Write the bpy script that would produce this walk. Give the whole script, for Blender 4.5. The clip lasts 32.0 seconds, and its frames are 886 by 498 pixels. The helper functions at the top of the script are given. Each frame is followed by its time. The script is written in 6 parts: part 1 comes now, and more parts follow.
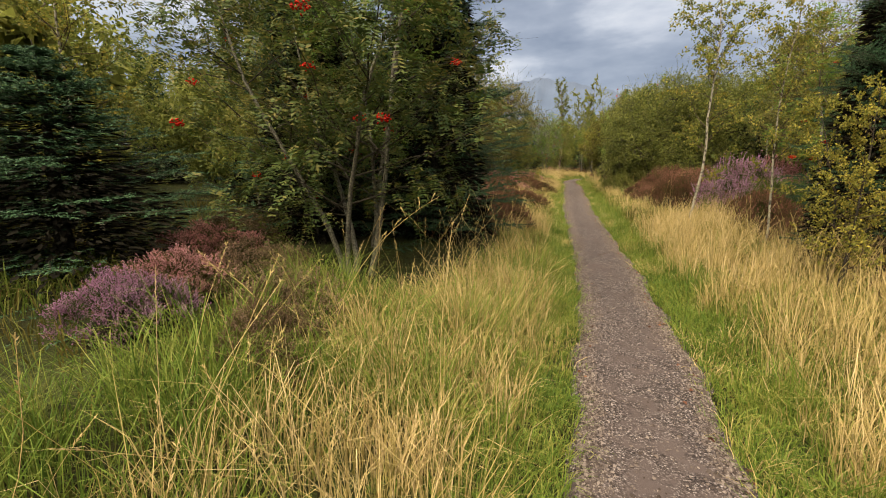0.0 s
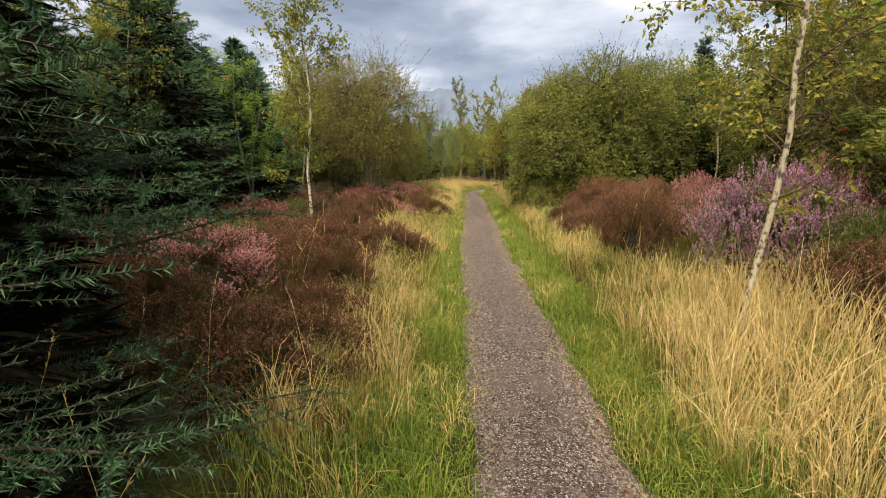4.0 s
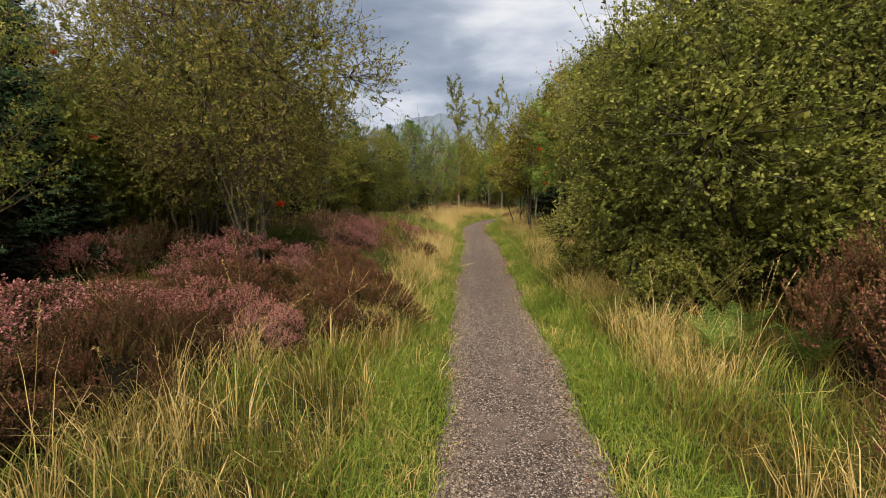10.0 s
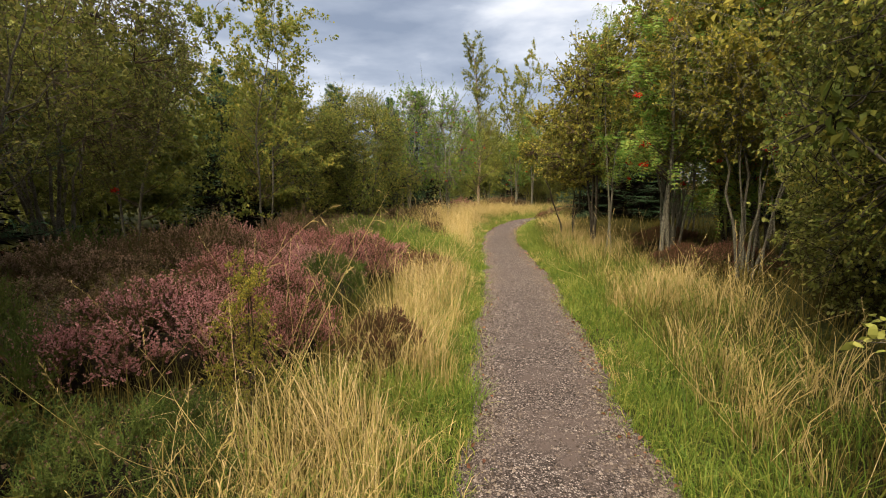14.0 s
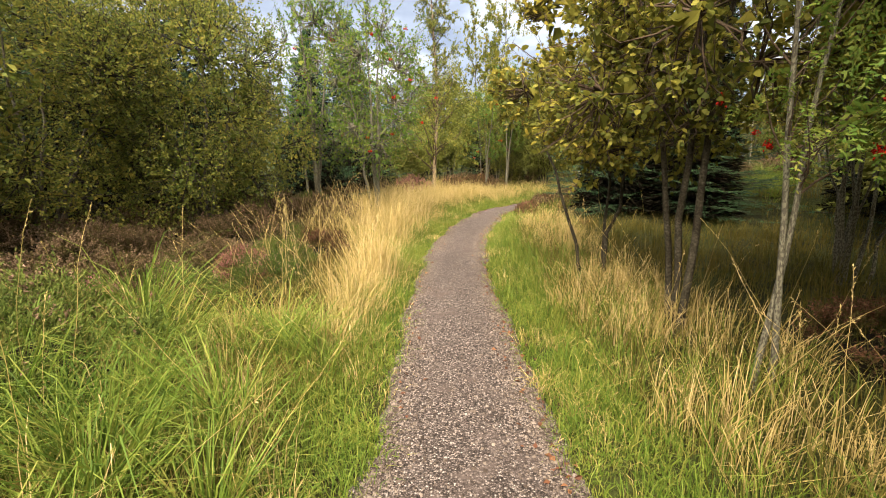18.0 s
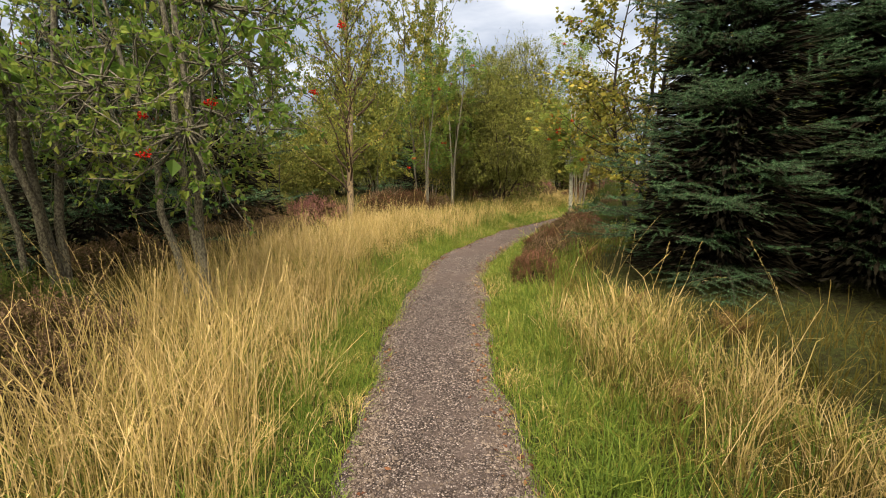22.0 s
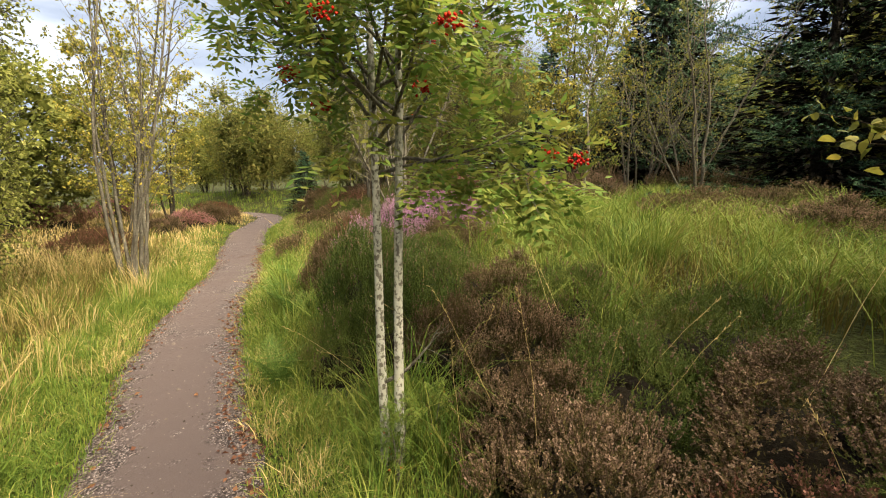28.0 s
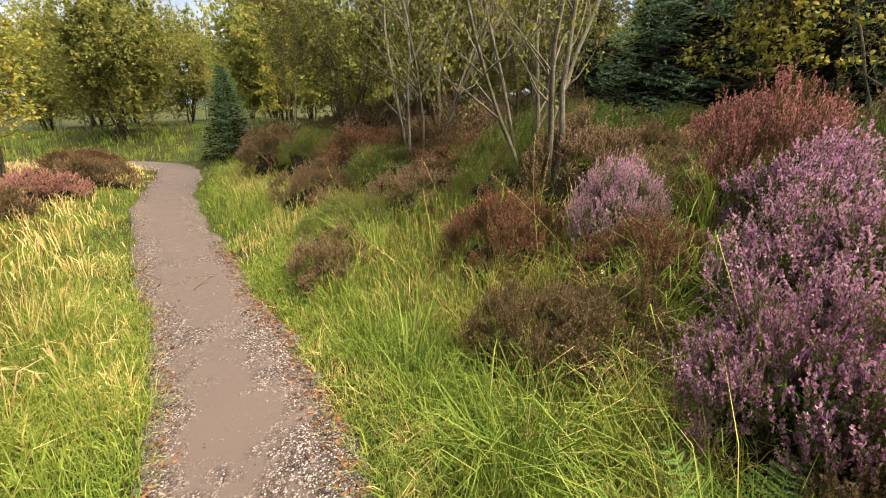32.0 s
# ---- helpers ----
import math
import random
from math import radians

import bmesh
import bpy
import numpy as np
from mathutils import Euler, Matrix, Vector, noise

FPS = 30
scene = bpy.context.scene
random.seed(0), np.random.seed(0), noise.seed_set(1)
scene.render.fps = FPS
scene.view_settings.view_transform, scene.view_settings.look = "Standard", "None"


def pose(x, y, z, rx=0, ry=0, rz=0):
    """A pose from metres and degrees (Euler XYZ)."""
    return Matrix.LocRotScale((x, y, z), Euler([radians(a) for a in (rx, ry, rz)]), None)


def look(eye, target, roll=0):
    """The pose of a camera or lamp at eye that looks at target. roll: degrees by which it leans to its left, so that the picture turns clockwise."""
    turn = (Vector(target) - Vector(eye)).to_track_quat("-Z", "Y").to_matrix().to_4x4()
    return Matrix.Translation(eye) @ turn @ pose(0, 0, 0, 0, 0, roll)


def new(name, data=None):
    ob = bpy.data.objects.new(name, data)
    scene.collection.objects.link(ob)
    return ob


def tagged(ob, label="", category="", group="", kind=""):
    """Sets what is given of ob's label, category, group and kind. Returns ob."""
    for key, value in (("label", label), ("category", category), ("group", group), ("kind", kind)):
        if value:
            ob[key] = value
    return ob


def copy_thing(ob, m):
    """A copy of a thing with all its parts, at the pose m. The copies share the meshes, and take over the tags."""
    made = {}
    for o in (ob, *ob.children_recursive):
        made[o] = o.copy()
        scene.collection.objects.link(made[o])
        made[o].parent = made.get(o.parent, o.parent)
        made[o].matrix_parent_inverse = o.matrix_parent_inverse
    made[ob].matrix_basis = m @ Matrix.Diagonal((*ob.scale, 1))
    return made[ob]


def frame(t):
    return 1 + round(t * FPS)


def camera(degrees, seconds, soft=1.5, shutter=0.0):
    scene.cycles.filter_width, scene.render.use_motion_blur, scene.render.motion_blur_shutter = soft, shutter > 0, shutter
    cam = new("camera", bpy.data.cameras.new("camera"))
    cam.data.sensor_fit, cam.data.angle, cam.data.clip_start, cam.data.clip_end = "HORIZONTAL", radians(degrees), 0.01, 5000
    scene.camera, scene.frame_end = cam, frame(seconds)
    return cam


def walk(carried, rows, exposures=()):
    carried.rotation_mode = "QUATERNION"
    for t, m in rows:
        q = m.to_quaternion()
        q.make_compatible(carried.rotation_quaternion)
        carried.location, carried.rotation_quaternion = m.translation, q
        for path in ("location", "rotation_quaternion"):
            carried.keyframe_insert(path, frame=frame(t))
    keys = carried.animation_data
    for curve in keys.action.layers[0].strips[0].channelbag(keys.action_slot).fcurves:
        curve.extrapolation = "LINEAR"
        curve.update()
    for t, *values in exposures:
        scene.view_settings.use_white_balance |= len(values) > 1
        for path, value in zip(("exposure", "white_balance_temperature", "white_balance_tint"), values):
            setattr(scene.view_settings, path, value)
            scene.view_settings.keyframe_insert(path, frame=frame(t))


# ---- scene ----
cam = camera(90.0, 32.0, soft=1.0)
PATH = [
    (0.0, (-0.601, -8.437, 1.428), (-1.536, -3.627, 0.432), 0.43),
    (0.5, (-0.504, -7.787, 1.425), (-1.454, -2.973, 0.464), 0.50),
    (1.0, (-0.394, -7.135, 1.456), (-1.187, -2.289, 0.517), -0.07),
    (1.5, (-0.280, -6.418, 1.472), (-0.941, -1.542, 0.582), -0.50),
    (2.0, (-0.171, -5.738, 1.475), (-0.561, -0.832, 0.590), -0.38),
    (2.5, (-0.130, -5.074, 1.456), (-0.339, -0.161, 0.549), -0.21),
    (3.0, (-0.095, -4.416, 1.439), (-0.069, 0.502, 0.541), -0.13),
    (3.5, (-0.096, -3.770, 1.455), (-0.024, 1.148, 0.554), 0.16),
    (5.5, (0.141, -1.101, 1.428), (0.206, 3.831, 0.609), -0.21),
    (6.0, (0.238, -0.460, 1.426), (0.275, 4.481, 0.665), 0.04),
    (6.5, (0.284, 0.140, 1.432), (0.352, 5.086, 0.701), -0.05),
    (7.0, (0.333, 0.767, 1.435), (0.331, 5.719, 0.747), 0.06),
    (7.5, (0.358, 1.347, 1.450), (0.350, 6.302, 0.782), 0.00),
    (8.0, (0.320, 1.972, 1.467), (0.239, 6.930, 0.824), 0.26),
    (8.5, (0.339, 2.565, 1.485), (0.299, 7.519, 0.813), 0.13),
    (9.0, (0.326, 3.242, 1.475), (0.286, 8.197, 0.808), 0.07),
    (9.5, (0.435, 3.884, 1.481), (0.510, 8.840, 0.821), -0.03),
    (10.0, (0.490, 4.538, 1.473), (0.550, 9.495, 0.827), -0.08),
    (10.5, (0.623, 5.174, 1.467), (0.739, 10.128, 0.804), -0.01),
    (11.0, (0.695, 5.859, 1.449), (0.736, 10.811, 0.760), -0.18),
    (11.5, (0.790, 6.544, 1.442), (0.831, 11.492, 0.726), 0.37),
    (12.0, (0.857, 7.215, 1.447), (0.710, 12.157, 0.706), 0.44),
    (12.5, (0.916, 7.904, 1.451), (0.682, 12.847, 0.732), 0.51),
    (13.0, (0.835, 8.539, 1.432), (0.479, 13.474, 0.708), 0.15),
    (13.5, (0.784, 9.201, 1.420), (0.482, 14.141, 0.710), 0.05),
    (14.0, (0.772, 9.865, 1.413), (0.604, 14.810, 0.693), -0.34),
    (14.5, (0.881, 10.599, 1.436), (0.746, 15.550, 0.747), -0.27),
    (15.0, (0.988, 11.277, 1.455), (0.952, 16.234, 0.798), -0.53),
    (15.5, (1.049, 12.032, 1.456), (1.022, 16.993, 0.839), -0.32),
    (17.5, (1.478, 14.690, 1.451), (1.634, 19.579, 0.412), 0.47),
    (18.0, (1.497, 15.336, 1.455), (1.658, 20.226, 0.424), 0.40),
    (18.5, (1.471, 15.988, 1.456), (1.656, 20.867, 0.380), 0.30),
    (19.0, (1.447, 16.654, 1.437), (1.778, 21.530, 0.380), 0.16),
    (19.5, (1.372, 17.290, 1.442), (1.762, 22.173, 0.436), 0.21),
    (20.0, (1.366, 17.946, 1.437), (1.897, 22.821, 0.460), 0.01),
    (20.5, (1.373, 18.600, 1.448), (1.999, 23.456, 0.434), 0.05),
    (21.0, (1.466, 19.280, 1.461), (2.285, 24.116, 0.492), -0.26),
    (21.5, (1.539, 19.928, 1.457), (2.417, 24.755, 0.494), -0.05),
    (22.0, (1.631, 20.585, 1.459), (2.652, 25.389, 0.522), -0.25),
    (22.5, (1.680, 21.263, 1.442), (2.812, 26.036, 0.474), -0.30),
    (23.0, (1.760, 21.971, 1.467), (3.071, 26.708, 0.547), -0.53),
    (23.5, (1.846, 22.672, 1.447), (3.287, 27.378, 0.571), -0.43),
    (24.0, (1.955, 23.375, 1.447), (3.476, 28.073, 0.662), 0.12),
    (24.5, (2.135, 24.082, 1.455), (3.788, 28.742, 0.713), 0.02),
    (26.5, (3.342, 26.906, 1.481), (6.233, 30.855, 0.461), 0.56),
    (27.0, (3.684, 27.530, 1.455), (7.394, 30.709, 0.391), 0.24),
    (27.5, (4.065, 27.964, 1.458), (8.440, 30.179, 0.480), -0.03),
    (28.0, (4.374, 28.373, 1.485), (9.159, 29.560, 0.651), 0.03),
    (28.5, (4.691, 28.700, 1.464), (9.561, 29.434, 0.605), -0.01),
    (29.0, (5.015, 29.182, 1.436), (9.846, 29.486, 0.185), -0.51),
    (29.5, (5.414, 29.612, 1.401), (10.097, 29.493, -0.348), 0.37),
    (30.0, (5.760, 30.129, 1.413), (10.427, 29.968, -0.376), -0.27),
    (30.5, (6.210, 30.532, 1.415), (10.898, 30.428, -0.321), -0.30),
    (31.0, (6.633, 30.958, 1.441), (11.328, 30.931, -0.279), -0.29),
    (31.5, (7.111, 31.372, 1.461), (11.818, 31.435, -0.225), -0.49),
    (32.0, (7.689, 31.691, 1.463), (12.432, 31.752, -0.120), -0.25),
]
walk(cam, [(t, look(eye, target, roll)) for t, eye, target, roll in PATH], exposures=[(0.0, 1.75), (3.5, 2.0), (6.0, 1.82), (9.0, 1.6), (13.0, 2.0), (15.5, 1.95), (18.0, 2.55), (21.0, 2.0), (23.0, 2.0), (24.0, 1.95), (27.0, 1.75), (28.0, 2.5), (29.0, 2.5), (30.0, 3.15), (31.0, 2.9), (32.0, 2.75)])

# ---- sky and light ----
SUN_EL, SUN_AZ = 57.0, 200.0          # height and compass bearing (from +y, clockwise) of the veiled sun
world = bpy.data.worlds.new("cloudy_sky")
scene.world = world
world.use_nodes = True
wn, wl = world.node_tree.nodes, world.node_tree.links
wn.clear()
w_out = wn.new("ShaderNodeOutputWorld")
w_bg = wn.new("ShaderNodeBackground")
w_sky = wn.new("ShaderNodeTexSky")
w_sky.sky_type = "NISHITA"
w_sky.sun_disc = False
w_sky.sun_elevation = radians(SUN_EL)
w_sky.sun_rotation = radians(SUN_AZ)
w_dim = wn.new("ShaderNodeVectorMath")
w_dim.operation = "SCALE"
w_dim.inputs["Scale"].default_value = 0.11
wl.new(w_sky.outputs[0], w_dim.inputs[0])
w_co = wn.new("ShaderNodeTexCoord")
w_map = wn.new("ShaderNodeMapping")
w_map.inputs["Scale"].default_value = (1.6, 1.6, 5.5)
w_map.inputs["Location"].default_value = (0.35, 0.2, 0.1)
wl.new(w_co.outputs["Generated"], w_map.inputs[0])
w_n1 = wn.new("ShaderNodeTexNoise")
w_n1.inputs["Scale"].default_value = 1.5
w_n1.inputs["Detail"].default_value = 7
w_n1.inputs["Roughness"].default_value = 0.52
w_n1.inputs["Distortion"].default_value = 0.12
wl.new(w_map.outputs[0], w_n1.inputs["Vector"])
w_r1 = wn.new("ShaderNodeValToRGB")
for pos, col in ((0.34, (0.27, 0.32, 0.42, 1)), (0.46, (0.42, 0.47, 0.57, 1)), (0.55, (0.68, 0.72, 0.80, 1)), (0.66, (1.0, 1.0, 1.02, 1))):
    el = w_r1.color_ramp.elements.new(pos)
    el.color = col
w_r1.color_ramp.elements.remove(w_r1.color_ramp.elements[0])
w_r1.color_ramp.elements.remove(w_r1.color_ramp.elements[-1])
wl.new(w_n1.outputs["Fac"], w_r1.inputs[0])
w_mix = wn.new("ShaderNodeMix")
w_mix.data_type = "RGBA"
w_mix.inputs["Factor"].default_value = 0.88
wl.new(w_dim.outputs[0], w_mix.inputs[6])
wl.new(w_r1.outputs[0], w_mix.inputs[7])
w_sep = wn.new("ShaderNodeSeparateXYZ")
wl.new(w_co.outputs["Generated"], w_sep.inputs[0])
w_up = wn.new("ShaderNodeMapRange")                     # a cloud cover is brightest overhead
w_up.inputs["From Min"].default_value, w_up.inputs["From Max"].default_value = 0.40, 0.95
w_up.inputs["To Min"].default_value, w_up.inputs["To Max"].default_value = 1.0, 2.0
wl.new(w_sep.outputs["Z"], w_up.inputs["Value"])
w_lift = wn.new("ShaderNodeVectorMath")
w_lift.operation = "SCALE"
wl.new(w_mix.outputs[2], w_lift.inputs[0])
wl.new(w_up.outputs[0], w_lift.inputs["Scale"])
wl.new(w_lift.outputs[0], w_bg.inputs["Color"])
w_bg.inputs["Strength"].default_value = 0.30
wl.new(w_bg.outputs[0], w_out.inputs["Surface"])

sun_data = bpy.data.lights.new("sun", "SUN")
sun_data.energy = 5.0
sun_data.angle = radians(72)
sun_data.color = (1.0, 0.87, 0.60)
sun = new("sun", sun_data)
sun_dir = Vector((math.sin(radians(SUN_AZ)) * math.cos(radians(SUN_EL)), math.cos(radians(SUN_AZ)) * math.cos(radians(SUN_EL)), math.sin(radians(SUN_EL))))
sun.matrix_world = look(sun_dir * 60, (0, 0, 0))


# ---- materials ----
def ramp_of(nt, colours):
    r = nt.nodes.new("ShaderNodeValToRGB")
    while len(r.color_ramp.elements) > 1:
        r.color_ramp.elements.remove(r.color_ramp.elements[-1])
    r.color_ramp.elements[0].position, r.color_ramp.elements[0].color = 0, (*colours[0], 1)
    for i, c in enumerate(colours[1:], 1):
        e = r.color_ramp.elements.new(i / (len(colours) - 1))
        e.color = (*c, 1)
    return r


def noise_of(nt, scale, detail=4, rough=0.55, world_space=True):
    n = nt.nodes.new("ShaderNodeTexNoise")
    n.inputs["Scale"].default_value, n.inputs["Detail"].default_value, n.inputs["Roughness"].default_value = scale, detail, rough
    co = nt.nodes.new("ShaderNodeNewGeometry") if world_space else nt.nodes.new("ShaderNodeTexCoord")
    nt.links.new(co.outputs["Position" if world_space else "Object"], n.inputs["Vector"])
    return n


def leafy(name, colours, rough=0.55, through_light=0.3, patch=0.6, patch_scale=1.3, shift=0.25):
    """Foliage: a colour for each leaf or blade, drifting in patches and from plant to plant."""
    m = bpy.data.materials.new(name)
    m.use_nodes = True
    nt = m.node_tree
    bsdf = nt.nodes["Principled BSDF"]
    geo = nt.nodes.new("ShaderNodeNewGeometry")
    info = nt.nodes.new("ShaderNodeObjectInfo")
    n = noise_of(nt, patch_scale, 3)
    a = nt.nodes.new("ShaderNodeMath"); a.operation = "MULTIPLY_ADD"
    nt.links.new(n.outputs["Fac"], a.inputs[0]); a.inputs[1].default_value = patch * 2.2; a.inputs[2].default_value = -patch * 1.1 + 0.5 - 0.5 * (1 - patch) - shift / 2
    b = nt.nodes.new("ShaderNodeMath"); b.operation = "MULTIPLY_ADD"
    nt.links.new(geo.outputs["Random Per Island"], b.inputs[0]); b.inputs[1].default_value = 1 - patch
    nt.links.new(a.outputs[0], b.inputs[2])
    c = nt.nodes.new("ShaderNodeMath"); c.operation = "MULTIPLY_ADD"; c.use_clamp = True
    nt.links.new(info.outputs["Random"], c.inputs[0]); c.inputs[1].default_value = shift
    nt.links.new(b.outputs[0], c.inputs[2])
    r = ramp_of(nt, colours)
    nt.links.new(c.outputs[0], r.inputs[0])
    nt.links.new(r.outputs[0], bsdf.inputs["Base Color"])
    bsdf.inputs["Roughness"].default_value = rough
    bsdf.inputs["Specular IOR Level"].default_value = 0.12
    tr = nt.nodes.new("ShaderNodeBsdfTranslucent")
    nt.links.new(r.outputs[0], tr.inputs["Color"])
    mix = nt.nodes.new("ShaderNodeMixShader")
    mix.inputs[0].default_value = through_light
    nt.links.new(bsdf.outputs[0], mix.inputs[1]); nt.links.new(tr.outputs[0], mix.inputs[2])
    nt.links.new(mix.outputs[0], nt.nodes["Material Output"].inputs["Surface"])
    return m


def rough_stuff(name, colours, scale=6, fine=60, bump=0.4, rough=0.9, dist=0.02, world_space=True):
    """Earth, bark and stone: two scales of tone and a fine relief."""
    m = bpy.data.materials.new(name)
    m.use_nodes = True
    nt = m.node_tree
    bsdf = nt.nodes["Principled BSDF"]
    n1, n2 = noise_of(nt, scale, 5, 0.6, world_space), noise_of(nt, fine, 4, 0.65, world_space)
    add = nt.nodes.new("ShaderNodeMath"); add.operation = "MULTIPLY_ADD"
    nt.links.new(n2.outputs["Fac"], add.inputs[0]); add.inputs[1].default_value = 1.7
    sub = nt.nodes.new("ShaderNodeMath"); sub.operation = "MULTIPLY_ADD"; sub.inputs[1].default_value = 1.3; sub.inputs[2].default_value = -1.0
    nt.links.new(n1.outputs["Fac"], sub.inputs[0]); nt.links.new(sub.outputs[0], add.inputs[2])
    r = ramp_of(nt, colours)
    nt.links.new(add.outputs[0], r.inputs[0])
    nt.links.new(r.outputs[0], bsdf.inputs["Base Color"])
    bsdf.inputs["Roughness"].default_value = rough
    bsdf.inputs["Specular IOR Level"].default_value = 0.08
    bp = nt.nodes.new("ShaderNodeBump")
    bp.inputs["Strength"].default_value, bp.inputs["Distance"].default_value = bump, dist
    nt.links.new(n2.outputs["Fac"], bp.inputs["Height"])
    nt.links.new(bp.outputs[0], bsdf.inputs["Normal"])
    return m


def birch_bark(name, pale, dark, rings=26, cover=0.56, grain=28):
    """Pale bark with dark cross-bands and lichen spots."""
    m = bpy.data.materials.new(name)
    m.use_nodes = True
    nt = m.node_tree
    bsdf = nt.nodes["Principled BSDF"]
    co = nt.nodes.new("ShaderNodeTexCoord")
    mp = nt.nodes.new("ShaderNodeMapping"); mp.inputs["Scale"].default_value = (grain, grain, rings)
    nt.links.new(co.outputs["Object"], mp.inputs[0])
    n = nt.nodes.new("ShaderNodeTexNoise"); n.inputs["Scale"].default_value = 1.0; n.inputs["Detail"].default_value = 5
    nt.links.new(mp.outputs[0], n.inputs["Vector"])
    r = ramp_of(nt, [dark, dark, pale, pale])
    r.color_ramp.elements[1].position, r.color_ramp.elements[2].position = cover - 0.12, cover - 0.02
    nt.links.new(n.outputs["Fac"], r.inputs[0])
    n2 = noise_of(nt, 9, 4, 0.6, False)
    mx = nt.nodes.new("ShaderNodeMix"); mx.data_type = "RGBA"; mx.blend_type = "MULTIPLY"; mx.inputs["Factor"].default_value = 0.7
    r2 = ramp_of(nt, [(0.45, 0.42, 0.36), (0.8, 0.8, 0.74), (1, 1, 1)])
    nt.links.new(n2.outputs["Fac"], r2.inputs[0])
    nt.links.new(r.outputs[0], mx.inputs[6]); nt.links.new(r2.outputs[0], mx.inputs[7])
    nt.links.new(mx.outputs[2], bsdf.inputs["Base Color"])
    bsdf.inputs["Roughness"].default_value = 0.8
    bp = nt.nodes.new("ShaderNodeBump"); bp.inputs["Strength"].default_value = 0.5; bp.inputs["Distance"].default_value = 0.01
    nt.links.new(n.outputs["Fac"], bp.inputs["Height"]); nt.links.new(bp.outputs[0], bsdf.inputs["Normal"])
    return m


def grit(name, stones, earth, cell=105):
    """Trodden earth set with small stones: cells of their own tone and height, worn smooth in patches."""
    m = bpy.data.materials.new(name)
    m.use_nodes = True
    nt = m.node_tree
    bsdf = nt.nodes["Principled BSDF"]
    geo = nt.nodes.new("ShaderNodeNewGeometry")
    warp = noise_of(nt, 60, 3)
    mixv = nt.nodes.new("ShaderNodeVectorMath"); mixv.operation = "MULTIPLY_ADD"
    mixv.inputs[1].default_value = (0.012, 0.012, 0.012)
    nt.links.new(warp.outputs["Color"], mixv.inputs[0]); nt.links.new(geo.outputs["Position"], mixv.inputs[2])
    vor = nt.nodes.new("ShaderNodeTexVoronoi"); vor.inputs["Scale"].default_value = cell
    nt.links.new(mixv.outputs[0], vor.inputs["Vector"])
    sep = nt.nodes.new("ShaderNodeSeparateColor")
    nt.links.new(vor.outputs["Color"], sep.inputs[0])
    tone = ramp_of(nt, stones)
    nt.links.new(sep.outputs[0], tone.inputs[0])
    gap = nt.nodes.new("ShaderNodeMapRange")
    gap.inputs["From Min"].default_value, gap.inputs["From Max"].default_value = 0.35, 0.62
    gap.inputs["To Min"].default_value, gap.inputs["To Max"].default_value = 1.0, 0.30
    nt.links.new(vor.outputs["Distance"], gap.inputs["Value"])
    cut = nt.nodes.new("ShaderNodeMix"); cut.data_type = "RGBA"; cut.blend_type = "MULTIPLY"; cut.inputs["Factor"].default_value = 1.0
    nt.links.new(tone.outputs[0], cut.inputs[6]); nt.links.new(gap.outputs[0], cut.inputs[7])
    fine = noise_of(nt, 220, 4, 0.7)
    dust = ramp_of(nt, earth)
    nt.links.new(fine.outputs["Fac"], dust.inputs[0])
    wide, mid = noise_of(nt, 1.6, 3, 0.5), noise_of(nt, 9, 4, 0.65)
    add = nt.nodes.new("ShaderNodeMath"); add.operation = "ADD"
    nt.links.new(wide.outputs["Fac"], add.inputs[0]); nt.links.new(mid.outputs["Fac"], add.inputs[1])
    trod = nt.nodes.new("ShaderNodeAttribute"); trod.attribute_name = "wear"
    more = nt.nodes.new("ShaderNodeMath"); more.operation = "ADD"
    nt.links.new(add.outputs[0], more.inputs[0]); nt.links.new(trod.outputs["Fac"], more.inputs[1])
    worn = nt.nodes.new("ShaderNodeMapRange")
    worn.inputs["From Min"].default_value, worn.inputs["From Max"].default_value = 0.98, 1.22
    nt.links.new(more.outputs[0], worn.inputs["Value"])
    both = nt.nodes.new("ShaderNodeMix"); both.data_type = "RGBA"
    nt.links.new(worn.outputs[0], both.inputs["Factor"]); nt.links.new(cut.outputs[2], both.inputs[6]); nt.links.new(dust.outputs[0], both.inputs[7])
    nt.links.new(both.outputs[2], bsdf.inputs["Base Color"])
    bsdf.inputs["Roughness"].default_value = 0.9
    bsdf.inputs["Specular IOR Level"].default_value = 0.12
    inv = nt.nodes.new("ShaderNodeMath"); inv.operation = "MULTIPLY_ADD"; inv.inputs[1].default_value = -1.0; inv.inputs[2].default_value = 1.0
    nt.links.new(worn.outputs[0], inv.inputs[0])
    hgt = nt.nodes.new("ShaderNodeMath"); hgt.operation = "MULTIPLY"
    nt.links.new(gap.outputs[0], hgt.inputs[0]); nt.links.new(inv.outputs[0], hgt.inputs[1])
    rel = nt.nodes.new("ShaderNodeMath"); rel.operation = "MULTIPLY_ADD"; rel.inputs[1].default_value = 0.35
    nt.links.new(fine.outputs["Fac"], rel.inputs[0]); nt.links.new(hgt.outputs[0], rel.inputs[2])
    bp = nt.nodes.new("ShaderNodeBump")
    bp.inputs["Strength"].default_value, bp.inputs["Distance"].default_value = 0.9, 0.008
    nt.links.new(rel.outputs[0], bp.inputs["Height"]); nt.links.new(bp.outputs[0], bsdf.inputs["Normal"])
    return m


